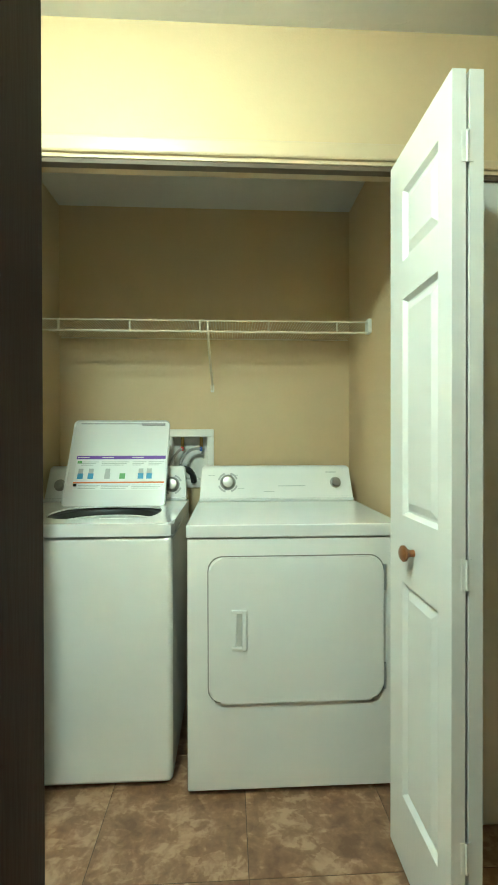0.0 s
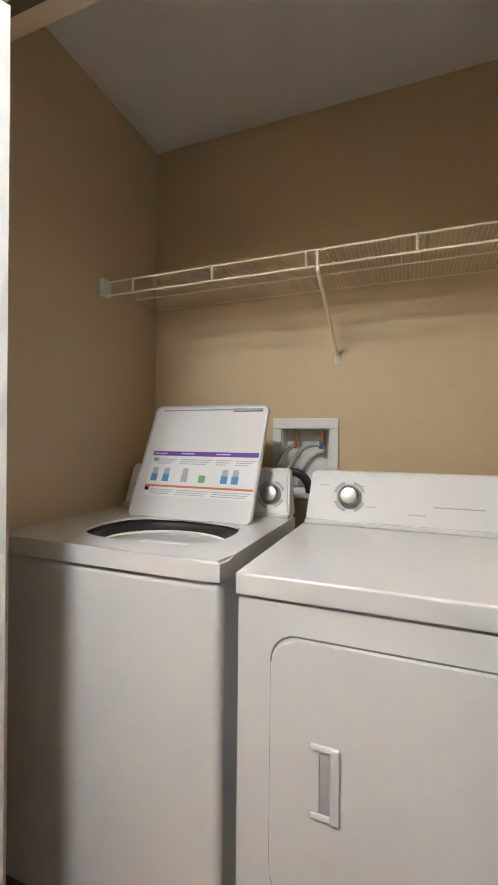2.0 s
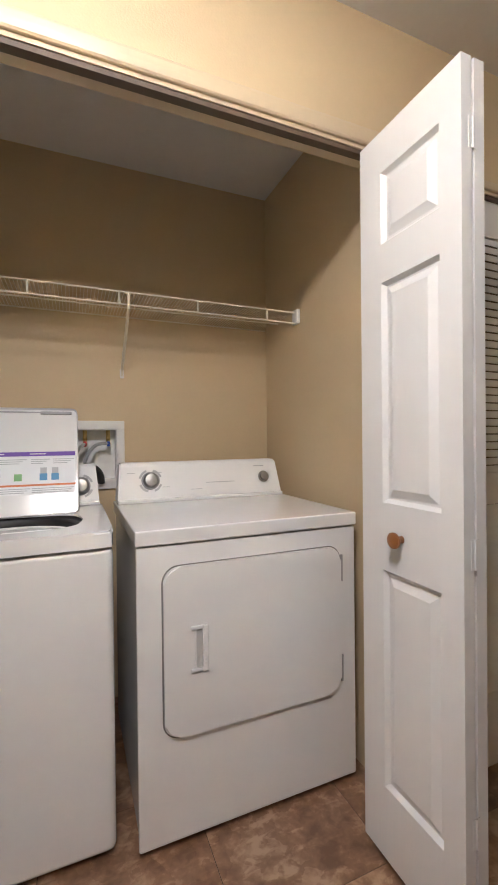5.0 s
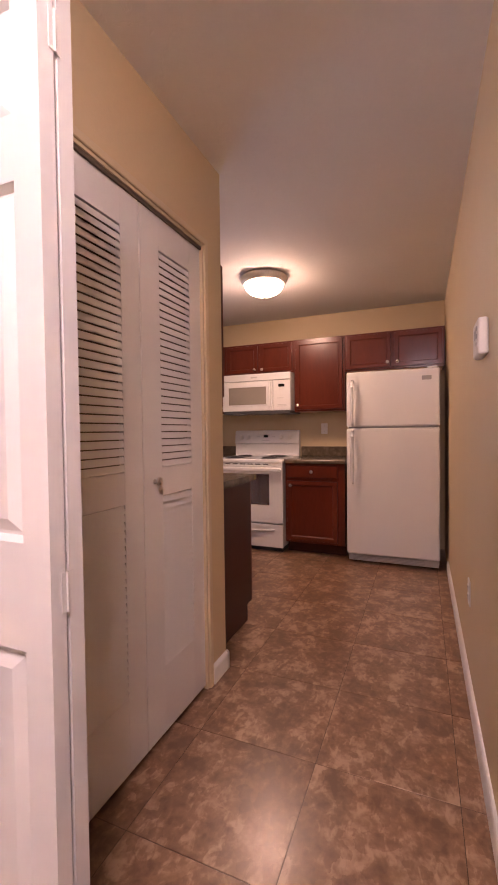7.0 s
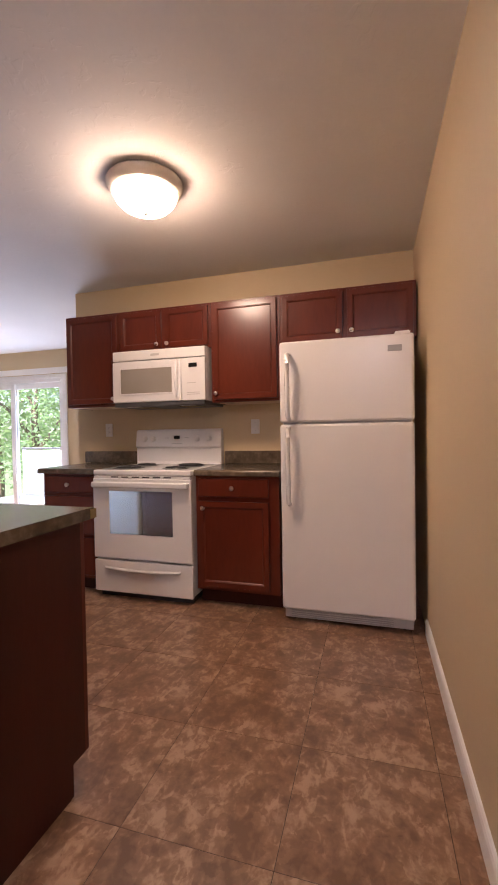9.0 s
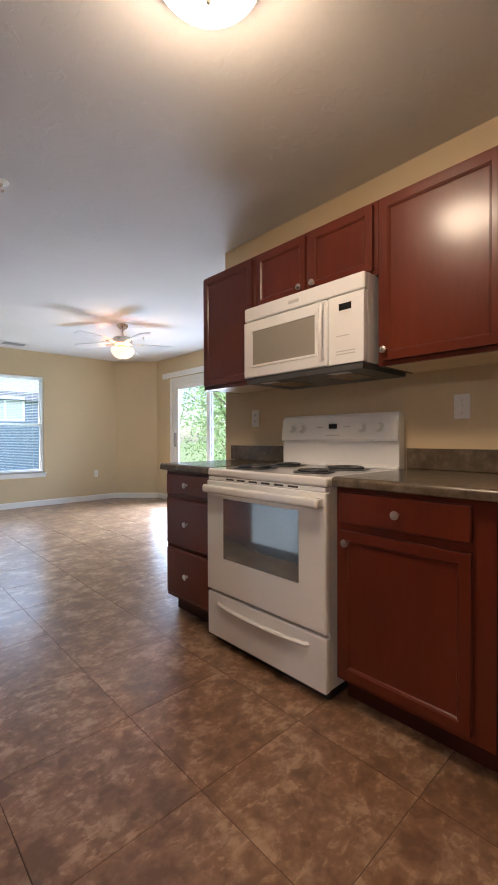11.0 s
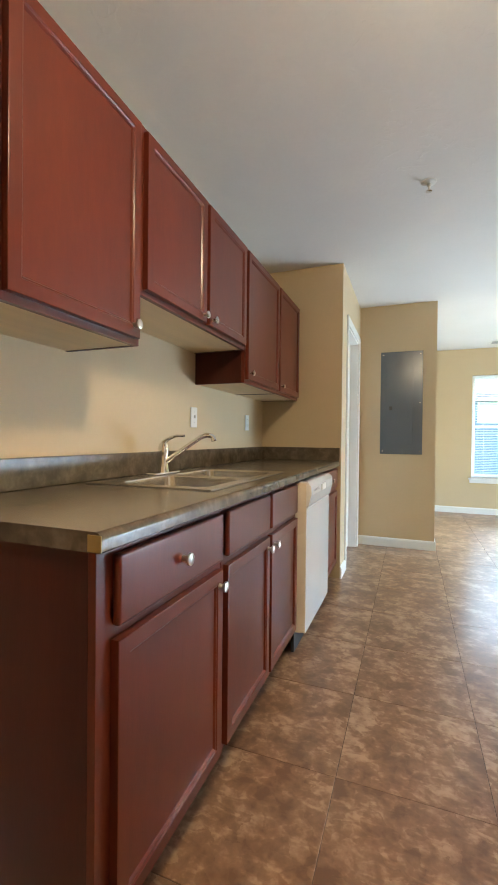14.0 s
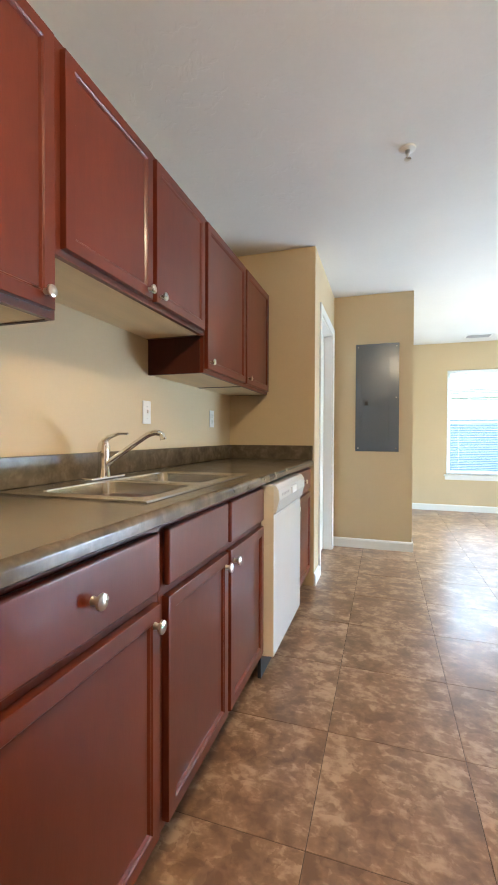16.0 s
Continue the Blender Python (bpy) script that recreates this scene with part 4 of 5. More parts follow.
lid = part("lid", bm, ENAMEL, wa, "raised white lid with a printed instruction label")
lid.matrix_local = lid_m
LZ = 0.0105


def print_bar(x0, x1, y0, y1, mt, lab, z=LZ, nm="lettering"):
    x0, x1, y0, y1 = x0 * 0.957, x1 * 0.957, y0 * 1.045, y1 * 1.045
    return part(nm, newbox(x0, x1, y0, y1, z - 0.0012, z), mt, lid, lab, False)


PAPER = material("label_paper", (0.82, 0.83, 0.83), 0.45, spread=0.01)
print_bar(0.035, 0.455, 0.075, 0.232, PAPER, "white instruction label", LZ - 0.0004, "label")
print_bar(0.035, 0.455, 0.216, 0.232, PURPLE, "purple heading bar")
for a in (0.04, 0.155, 0.295):
    print_bar(a, a + 0.055, 0.2225, 0.2255, PAPER, "white heading lettering", LZ + 0.0006)
print_bar(0.035, 0.455, 0.105, 0.112, ORANGE, "orange warning bar")
for a, b in ((0.06, 0.14), (0.155, 0.285), (0.30, 0.365), (0.375, 0.45)):
    for k in range(3):
        print_bar(a, b - 0.012 * k, 0.202 - 0.0075 * k, 0.2045 - 0.0075 * k, GREYPRINT, "grey print line")
for a, b in ((0.06, 0.16), (0.165, 0.30), (0.305, 0.45)):
    for k in range(3):
        print_bar(a, b - 0.01 * k, 0.095 - 0.007 * k, 0.0975 - 0.007 * k, GREYPRINT, "grey print line")
for x, c in ((0.05, BLUEPRINT), (0.098, BLUEPRINT), (0.175, GREYPRINT), (0.245, GREENPRINT), (0.33, BLUEPRINT), (0.37, BLUEPRINT)):
    print_bar(x, x + 0.026, 0.125, 0.150, c, "small printed picture")
    print_bar(x + 0.002, x + 0.024, 0.150, 0.172, GREYPRINT if c != GREENPRINT else PAPER, "small printed picture")
print_bar(0.042, 0.062, 0.196, 0.208, GREENPRINT, "green leaf print")
print_bar(0.036, 0.052, 0.092, 0.104, CLOCK, "dark warning triangle")
part("lid_latch", newbox(0.315, 0.425, LH - 0.024, LH - 0.012, 0.009, 0.016, 0.002), GREYPLASTIC, lid, "grey lid catches")
part("lid_groove", newbox(0.03, 0.32, LH - 0.017, LH - 0.0125, 0.009, 0.0118), GREYPLASTIC, lid, "grey seal groove")
for x in (0.05, WD - 0.05):
    for y in (0.05, 0.57):
        part("levelling_foot", lathe(bmesh.new(), [(0.018, 0), (0.018, 0.012), (0.008, 0.014), (0.008, 0.02)], pose(x, y, 0), 12), BLACK, wa)

# recessed washer outlet box in the back wall
ob_ = thing("washer_outlet_box", pose(-0.20, CLOSET_BACK, 0.962), "white plastic washer outlet box with two hose taps", "outlet box")
bm = bmesh.new()
for a in ((0, 0.254, 0, 0.04), (0, 0.254, 0.268, 0.308), (0, 0.035, 0.04, 0.268), (0.219, 0.254, 0.04, 0.268)):
    box(bm, a[0], a[1], -0.014, -0.001, a[2], a[3], 0.003)
part("face_frame", bm, PLASTIC, ob_)
bm = newbox(0.034, 0.220, 0.070, 0.076, 0.039, 0.269)
for a in ((0.034, 0.037, 0.039, 0.269), (0.217, 0.220, 0.039, 0.269), (0.037, 0.217, 0.039, 0.042), (0.037, 0.217, 0.266, 0.269)):
    box(bm, a[0], a[1], 0.0, 0.070, a[2], a[3])
part("recess_box", bm, PLASTIC, ob_)
for x, mt, lab in ((0.085, REDVALVE, "red tap handle"), (0.185, BLUEVALVE, "blue tap handle")):
    bm = tube(bmesh.new(), [(x, 0.030, 0.268), (x, 0.030, 0.225), (x, 0.012, 0.205)], 0.010, 10)
    v = part("tap", bm, BRASS, ob_, "brass tap")
    part("tap_handle", newbox(x - 0.007, x + 0.007, 0.004, 0.018, 0.192, 0.216, 0.003), mt, v, lab)
part("supply_hose", tube(bmesh.new(), arc((0.185, 0.012, 0.205), (0.10, 0.0, 0.22), (0.075, -0.07, 0.10), 10) + arc((0.075, -0.07, 0.10), (0.05, -0.075, 0.0), (0.04, -0.08, -0.25), 6)[1:], 0.008, 8), HOSE, ob_, "grey braided hose")
part("supply_hose", tube(bmesh.new(), arc((0.085, 0.012, 0.205), (0.05, -0.02, 0.19), (0.02, -0.065, 0.10), 10) + arc((0.02, -0.065, 0.10), (-0.01, -0.07, 0.0), (-0.01, -0.075, -0.25), 6)[1:], 0.008, 8), HOSE, ob_, "grey braided hose")
part("drain_hose", tube(bmesh.new(), arc((0.05, -0.06, -0.2), (0.03, -0.06, 0.11), (0.09, -0.05, 0.105), 8) + arc((0.09, -0.05, 0.105), (0.15, -0.045, 0.10), (0.15, -0.02, 0.03), 8)[1:], 0.016, 10), BLACK, ob_, "black drain hose")

# wire shelf
ws = thing("wire_shelf", pose(CLOSET_X0, CLOSET_BACK, 1.752), "white coated wire closet shelf with one support brace", "shelf")
SWD = CLOSET_X1 - CLOSET_X0
for z in (0.0, -0.048):
    part("front_wire", tube(bmesh.new(), [(0.01, -0.338, z), (SWD - 0.01, -0.338, z)], 0.0034, 8), ALMOND, ws)
part("back_wire", tube(bmesh.new(), [(0.01, -0.008, -0.004), (SWD - 0.01, -0.008, -0.004)], 0.003, 8), ALMOND, ws)
part("middle_wire", tube(bmesh.new(), [(0.01, -0.16, -0.006), (SWD - 0.01, -0.16, -0.006)], 0.003, 8), ALMOND, ws)
wire = mesh_of("deck_wire", tube(bmesh.new(), [(0, -0.006, 0), (0, -0.338, 0)], 0.0010, 4), ALMOND)
for i in range(116):
    o = new("deck_wire", wire)
    o.parent = ws
    o.location = (0.02 + i * (SWD - 0.04) / 115, 0, 0)
post = mesh_of("lip_post", tube(bmesh.new(), [(0, -0.339, 0), (0, -0.339, -0.048)], 0.0045, 6), ALMOND)
for x in (0.13, 0.442, 0.755, 1.065, 1.38):
    o = new("lip_post", post)
    o.parent = ws
    o.location = (x, 0, 0)
for x in (0.0, SWD - 0.018):
    part("end_bracket", newbox(x, x + 0.018, -0.362, -0.315, -0.052, 0.012, 0.004), PLASTIC, ws)
part("support_brace", tube(bmesh.new(), [(0.79, -0.342, -0.004), (0.79, -0.338, -0.06), (0.797, -0.012, -0.245), (0.797, -0.003, -0.275)], 0.006, 8), ALMOND, ws)
part("brace_foot", newbox(0.788, 0.806, -0.006, 0.0, -0.285, -0.245, 0.002), PLASTIC, ws)

# ---- louvred closet doors ----


def louvre_leaf(x0, x1, lx0, lx1, knob_x):
    t = thing("louvred_door", pose(x0, N_WALL + 0.012, 0.018), "off-white metal louvred bifold closet door, closed", "bifold door", "louvred closet doors")
    W = x1 - x0
    a, b = lx0 - x0, lx1 - x0
    bm = bmesh.new()
    box(bm, 0, a, 0, 0.026, 0, 1.995, 0.0008, 1)
    box(bm, b, W, 0, 0.026, 0, 1.995, 0.0008, 1)
    for z0, z1 in ((0, 0.26), (0.925, 1.035), (1.862, 1.995)):
        box(bm, a, b, 0.0002, 0.026, z0, z1)
    box(bm, a, b, 0.022, 0.026, 0.26, 0.925)
    box(bm, a, b, 0.022, 0.026, 1.035, 1.862)
    fr = part("leaf", bm, LOUVRE, t)
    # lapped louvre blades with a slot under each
    # brown sheet added behind the blades, coloured as the shade in their slots
    part("slot_shade_sheet", newbox(a, b, 0.0195, 0.0215, 0.26, 1.862), TRACK_AND_SHADE, t, "dark brown sheet painted as the shade behind the slots")
    for z0, z1, cnt, slot, tilt in ((1.037, 1.860, 30, 0.0044, 0.0030), (0.262, 0.924, 24, 0.0020, 0.0075)):
        p = (z1 - z0) / cnt
        bmu = bmesh.new()
        v = [bmu.verts.new(q) for q in ((0, -0.0012, 0), (b - a, -0.0012, 0), (b - a, tilt, p - slot), (0, tilt, p - slot), (0, 0.0003, 0.0), (b - a, 0.0003, 0.0), (b - a, tilt + 0.0015, p - slot), (0, tilt + 0.0015, p - slot))]
        for q in ((0, 1, 2, 3), (4, 7, 6, 5), (0, 4, 5, 1), (0, 3, 7, 4), (1, 5, 6, 2), (3, 2, 6, 7)):
            bmu.faces.new([v[k] for k in q])
        blade_me = mesh_of("louvre_blade", bmu, LOUVRE)
        for i in range(cnt):
            o = new("louvre_blade", blade_me)
            o.parent = t
            o.location = (a, 0, z0 + i * p)
    if knob_x:
        part("door_knob", knob(bmesh.new(), pose(knob_x - x0, 0, 0.985, 90), 0.017, 0.03), NICKEL, t, "small nickel knob")
    return t


louvre_leaf(V0 + 0.012, 1.357, 1.005, 1.257, 0)
louvre_leaf(1.361, V1 - 0.013, 1.478, 1.70, 1.427)
part_bm = newbox(V0, V1, N_WALL + 0.30, N_WALL + 0.32, 0, CEIL_Z)
structure("wall_louvre_closet", part_bm, PAINT, "tan painted back of the louvred closet", "wall")

# ---- hall fixtures ----


def plate(x, z, m, label, kind="outlet"):
    """A wall plate facing local -y."""
    t = thing("wall_outlet" if kind == "outlet" else "light_switch" if kind == "switch" else "wall_plate", m, label, "outlet" if kind == "outlet" else "switch", "wall plates")
    bm = newbox(-0.035, 0.035, -0.006, 0, -0.057, 0.057, 0.003)
    pl = part("cover_plate", bm, PLASTIC, t)
    if kind == "outlet":
        for dz in (-0.02, 0.02):
            s = part("socket", newbox(-0.016, 0.016, -0.009, -0.006, dz - 0.0145, dz + 0.0145, 0.005), PLASTIC, t)
            for dx in (-0.006, 0.006):
                part("slot", newbox(dx - 0.001, dx + 0.001, -0.0095, -0.0088, dz - 0.001, dz + 0.008), BLACK, s)
            part("slot", newbox(-0.002, 0.002, -0.0095, -0.0088, dz - 0.010, dz - 0.006), BLACK, s)
    elif kind == "switch":
        part("toggle", newbox(-0.005, 0.005, -0.016, -0.006, -0.004, 0.012, 0.002), PLASTIC, t)
        for dz in (-0.03, 0.03):
            part("screw", lathe(bmesh.new(), [(0.003, 0), (0.002, 0.001), (0, 0.001)], pose(0, -0.006, dz, 90), 8), GREYPLASTIC, t)
    return t


plate(0, 0, pose(2.225, S_WALL, 0.45, 0, 0, 180), "white plastic wall outlet near the baseboard", "outlet")
plate(0, 0, pose(1.988, 1.818, 1.193, 0, 0, 90), "white duplex outlet above the sink counter", "outlet")
plate(0, 0, pose(1.988, 3.05, 1.198, 0, 0, 90), "white switch plate above the sink", "switch")
plate(0, 0, pose(1.988, 3.87, 1.198, 0, 0, 90), "white outlet above the sink counter", "outlet")
plate(0, 0, pose(E_KIT - 0.003, 2.89, 1.202, 0, 0, -90), "white outlet beside the range", "outlet")
plate(0, 0, pose(E_KIT - 0.003, 1.544, 1.208, 0, 0, -90), "white switch plate beside the range", "switch")
plate(0, 0, pose(5.66, FAR_Y, 0.455, 0, 0, 0), "white outlet low on the living room wall", "outlet")

th = thing("thermostat", pose(1.715, S_WALL, 1.485, 0, 0, 180), "white wall thermostat with small buttons", "thermostat")
part("body", newbox(-0.07, 0.07, -0.032, 0, -0.06, 0.06, 0.010, seg=3), PLASTIC, th)
part("display", newbox(-0.03, 0.022, -0.0332, -0.031, -0.002, 0.032, 0.001), GREYPLASTIC, th, "grey display window")
for i in range(3):
    part("button", newbox(0.034, 0.050, -0.035, -0.031, -0.03 + i * 0.025, -0.016 + i * 0.025, 0.002), GREYPLASTIC, th)

# ---- kitchen cabinets ----


def cab_door(parent, x0, x1, z0, z1, knob_at=None, name="door"):
    bm = panelled(bmesh.new(), x0, x1, z0, z1, -0.020, 0.0195, 0.050, [(0.005, -0.003), (0.003, 0.0), (0.007, -0.006)])
    d = part(name, bm, CHERRY, parent)
    if knob_at:
        part("knob", knob(bmesh.new(), pose(knob_at[0], -0.020, knob_at[1], 90)), NICKEL, d, "brushed nickel knob")
    return d


def drawer_front(parent, x0, x1, z0, z1, with_knob=True):
    bm = newbox(x0, x1, -0.020, -0.0005, z0, z1, 0.008, seg=3)
    d = part("drawer_front", bm, CHERRY, parent)
    if with_knob:
        part("knob", knob(bmesh.new(), pose((x0 + x1) / 2, -0.020, (z0 + z1) / 2, 90)), NICKEL, d, "brushed nickel knob")
    return d


def carcass(t, W, D, z0, z1, base=False):
    # body, sides and toe kick get the cherry with shade in its colour
    bm = bmesh.new()
    if base:
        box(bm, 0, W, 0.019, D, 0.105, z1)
        part("carcass", bm, CHERRY_SHADED, t)
        part("toe_kick", newbox(0.002, W - 0.002, 0.075, 0.09, 0.0, 0.105), CHERRY_SHADED, t)
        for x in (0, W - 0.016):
            part("side_panel", newbox(x, x + 0.016, 0.09, D, 0, 0.105), CHERRY_SHADED, t)
        part("face_frame", newbox(0, W, 0, 0.0188, 0.105, z1, 0.0015), CHERRY, t)
    else:
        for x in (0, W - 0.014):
            part("side_panel", newbox(x, x + 0.014, 0.019, D, z0, z1), CHERRY_SHADED, t)
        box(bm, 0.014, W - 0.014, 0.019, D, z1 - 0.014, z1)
        part("top_panel", bm, CHERRY_SHADED, t)
        part("face_frame", newbox(0, W, 0, 0.0188, z0, z1, 0.0015), CHERRY, t)
        bm = bmesh.new()
        box(bm, 0.014, W - 0.014, 0.019, D - 0.002, z0 + 0.002, z0 + 0.012)
        part("underside", bm, MAPLE, t, "pale unfinished underside")


UP, LOW = "wall cabinets", "base cabinets"
# range wall: local x runs towards -y, front faces -x
def east(y_hi, x_front):
    return pose(x_front, y_hi, 0, 0, 0, -90)


def west(y_lo, x_front):
    return pose(x_front, y_lo, 0, 0, 0, 90)


UX, BX = 4.330, 4.030
t = thing("wall_cabinet", east(3.068, UX), "cherry wood wall cabinet with one door beside the microwave", "cabinet", UP)
carcass(t, 0.50, E_KIT - UX, 1.385, 2.125)
cab_door(t, 0.018, 0.482, 1.41, 2.105, (0.455, 1.445))
t = thing("wall_cabinet", east(2.566, UX), "short cherry wood wall cabinet with two doors over the microwave", "cabinet", UP)
carcass(t, 0.776, E_KIT - UX, 1.795, 2.125)
cab_door(t, 0.018, 0.374, 1.815, 2.105, (0.345, 1.845))
cab_door(t, 0.402, 0.758, 1.815, 2.105, (0.431, 1.845))
t = thing("wall_cabinet", east(1.788, UX), "cherry wood wall cabinet with one door above the counter", "cabinet", UP)
carcass(t, 0.515, E_KIT - UX, 1.385, 2.125)
cab_door(t, 0.018, 0.497, 1.405, 2.105, (0.042, 1.45))
t = thing("wall_cabinet", east(1.271, UX), "short cherry wood wall cabinet with two doors over the refrigerator", "cabinet", UP)
carcass(t, 0.90, E_KIT - UX, 1.765, 2.125)
cab_door(t, 0.02, 0.435, 1.785, 2.105, (0.405, 1.83))
cab_door(t, 0.465, 0.88, 1.785, 2.105, (0.495, 1.83))
t = thing("base_cabinet", east(3.055, BX), "cherry wood base cabinet with three drawers beside the range", "cabinet", LOW)
carcass(t, 0.472, E_KIT - BX, 0, 0.874, True)
drawer_front(t, 0.02, 0.455, 0.735, 0.858)
drawer_front(t, 0.02, 0.455, 0.432, 0.710)
drawer_front(t, 0.02, 0.455, 0.130, 0.408)
t = thing("base_cabinet", east(1.80, BX), "cherry wood base cabinet with one drawer and door", "cabinet", LOW)
carcass(t, 0.575, E_KIT - BX, 0, 0.874, True)
drawer_front(t, 0.022, 0.508, 0.735, 0.858)
cab_door(t, 0.022, 0.508, 0.130, 0.705, (0.060, 0.662))

# sink wall
UX, BX = 2.285, 2.595
t = thing("wall_cabinet", west(1.605, UX), "cherry wood wall cabinet with one door near the outlet", "cabinet", UP)
carcass(t, 0.522, UX - W_KIT, 1.385, 2.125)
cab_door(t, 0.02, 0.504, 1.405, 2.105, (0.470, 1.442))
t = thing("wall_cabinet", west(2.129, UX), "short cherry wood wall cabinet with two doors over the sink", "cabinet", UP)
carcass(t, 0.942, UX - W_KIT, 1.56, 2.125)
cab_door(t, 0.018, 0.458, 1.58, 2.105, (0.428, 1.607))
cab_door(t, 0.484, 0.924, 1.58, 2.105, (0.514, 1.607))
t = thing("wall_cabinet", west(3.073, UX), "cherry wood wall cabinet with one door over the dishwasher", "cabinet", UP)
carcass(t, 0.597, UX - W_KIT, 1.385, 2.125)
cab_door(t, 0.014, 0.585, 1.405, 2.105, (0.045, 1.442))
t = thing("wall_cabinet", west(3.672, UX), "narrow cherry wood wall cabinet with one door beside the end wall", "cabinet", UP)
carcass(t, 0.545, UX - W_KIT, 1.385, 2.125)
cab_door(t, 0.014, 0.515, 1.405, 2.105, (0.045, 1.442))
t = thing("base_cabinet", west(1.575, BX), "cherry wood base cabinet with one drawer and one door", "cabinet", LOW)
carcass(t, 0.545, BX - W_KIT, 0, 0.874, True)
drawer_front(t, 0.042, 0.525, 0.715, 0.858)
cab_door(t, 0.042, 0.525, 0.130, 0.690, (0.497, 0.648))
t = thing("base_cabinet", west(2.122, BX), "cherry wood sink cabinet with two doors and false drawer fronts", "cabinet", LOW)
carcass(t, 0.885, BX - W_KIT, 0, 0.874, True)
drawer_front(t, 0.018, 0.43, 0.715, 0.858, False)
drawer_front(t, 0.456, 0.865, 0.715, 0.858, False)
cab_door(t, 0.018, 0.43, 0.130, 0.690, (0.402, 0.648))
cab_door(t, 0.456, 0.865, 0.130, 0.690, (0.484, 0.648))
t = thing("base_cabinet", west(3.635, BX), "narrow cherry wood base cabinet with a drawer and a door", "cabinet", LOW)
carcass(t, 0.59, BX - W_KIT, 0, 0.874, True)
drawer_front(t, 0.02, 0.565, 0.715, 0.858)
cab_door(t, 0.02, 0.565, 0.130, 0.690, (0.055, 0.648))

# ---- worktops ----


def worktop_profile(bm, y0, y1, x_back, x_front, top=0.914, thick=0.038):
    """A laminate worktop with a rolled front edge, run along y."""
    s = 1 if x_front > x_back else -1
    prof = [(x_back, top - thick), (x_back, top)]
    r = 0.016
    for i in range(7):
        a = radians(90 - 15 * i)
        prof.append((x_front - s * r + s * r * math.cos(a), top - r + r * math.sin(a)))
    prof += [(x_front, top - thick + 0.004), (x_front - s * 0.004, top - thick)]
    a = [bm.verts.new((x, y0, z)) for x, z in prof]
    b = [bm.verts.new((x, y1, z)) for x, z in prof]
    n = len(prof)
    for i in range(n):
        bm.faces.new((a[i], a[(i + 1) % n], b[(i + 1) % n], b[i]))
    bm.faces.new(a); bm.faces.new(b[::-1])
    return bm


def splash(bm, x0, x1, y0, y1):
    box(bm, x0, x1, y0, y1, 0.9145, 1.015, 0.004)


SX0, SX1, SYA, SYB = 2.065, 2.535, 2.16, 2.95
wt = thing("worktop", pose(0, 0, 0), "dark mottled stone-look laminate worktop of the sink run", "worktop", "worktops")
part("top", worktop_profile(bmesh.new(), 1.552, SYA, W_KIT, 2.628), LAMINATE, wt)
part("top", worktop_profile(bmesh.new(), SYB, END_Y, W_KIT, 2.628), LAMINATE, wt)
part("corner_cap", newbox(2.598, 2.6285, 1.5485, 1.5515, 0.878, 0.909, 0.001), OCHRE, wt, "yellowed bare corner of the end strip")
part("front_rail", worktop_profile(bmesh.new(), SYA, SYB, SX1 + 0.001, 2.628), LAMINATE, wt)
part("back_rail", newbox(W_KIT, SX0, SYA, SYB, 0.876, 0.914), LAMINATE, wt)
bm = bmesh.new()
splash(bm, W_KIT, W_KIT + 0.018, 1.555, END_Y)
part("backsplash", bm, LAMINATE, wt)
bm = bmesh.new()
splash(bm, W_KIT + 0.019, 2.622, END_Y - 0.018, END_Y)
part("side_splash", bm, LAMINATE, wt)
wt = thing("worktop", pose(0, 0, 0), "dark mottled laminate worktop between range and refrigerator", "worktop", "worktops")
part("top", worktop_profile(bmesh.new(), 1.215, 1.802, E_KIT, 3.998), LAMINATE, wt)
bm = bmesh.new(); splash(bm, E_KIT - 0.018, E_KIT, 1.215, 1.802)
part("backsplash", bm, LAMINATE, wt)
wt = thing("worktop", pose(0, 0, 0), "dark mottled laminate worktop over the drawers", "worktop", "worktops")
part("top", worktop_profile(bmesh.new(), 2.585, 3.085, E_KIT, 3.998), LAMINATE, wt)
bm = bmesh.new(); splash(bm, E_KIT - 0.018, E_KIT, 2.585, 3.14)
part("backsplash", bm, LAMINATE, wt)

# ---- sink and tap ----
sk = thing("kitchen_sink", pose(0, 0, 0.914), "stainless steel double-bowl kitchen sink set in the worktop", "sink")
A0, A1, B0, B1 = SX0 - 0.012, SX1 + 0.012, SYA - 0.015, SYB + 0.015
bowls = [(2.145, 2.505, 2.20, 2.53), (2.145, 2.505, 2.575, 2.91)]
bm = bmesh.new()
xs = [A0, 2.145, 2.505, A1]
ys = [B0, 2.20, 2.53, 2.575, 2.91, B1]
g = {(i, j): bm.verts.new((x, y, 0.005)) for i, x in enumerate(xs) for j, y in enumerate(ys)}
for i in range(3):
    for j in range(5):
        if i == 1 and j in (1, 3):
            continue
        bm.faces.new((g[i, j], g[i + 1, j], g[i + 1, j + 1], g[i, j + 1]))
edge = [e for e in bm.edges if e.is_boundary and all(abs(v.co.x - A0) < 1e-6 or abs(v.co.x - A1) < 1e-6 or abs(v.co.y - B0) < 1e-6 or abs(v.co.y - B1) < 1e-6 for v in e.verts)]
r = bmesh.ops.extrude_edge_only(bm, edges=edge)
for v in [v for v in r["geom"] if isinstance(v, bmesh.types.BMVert)]:
    v.co.z = 0.0006
    v.co.x += 0.004 * (1 if v.co.x > 2.3 else -1) if abs(v.co.x - A0) < 1e-6 or abs(v.co.x - A1) < 1e-6 else 0
part("rim", bm, STEEL, sk)
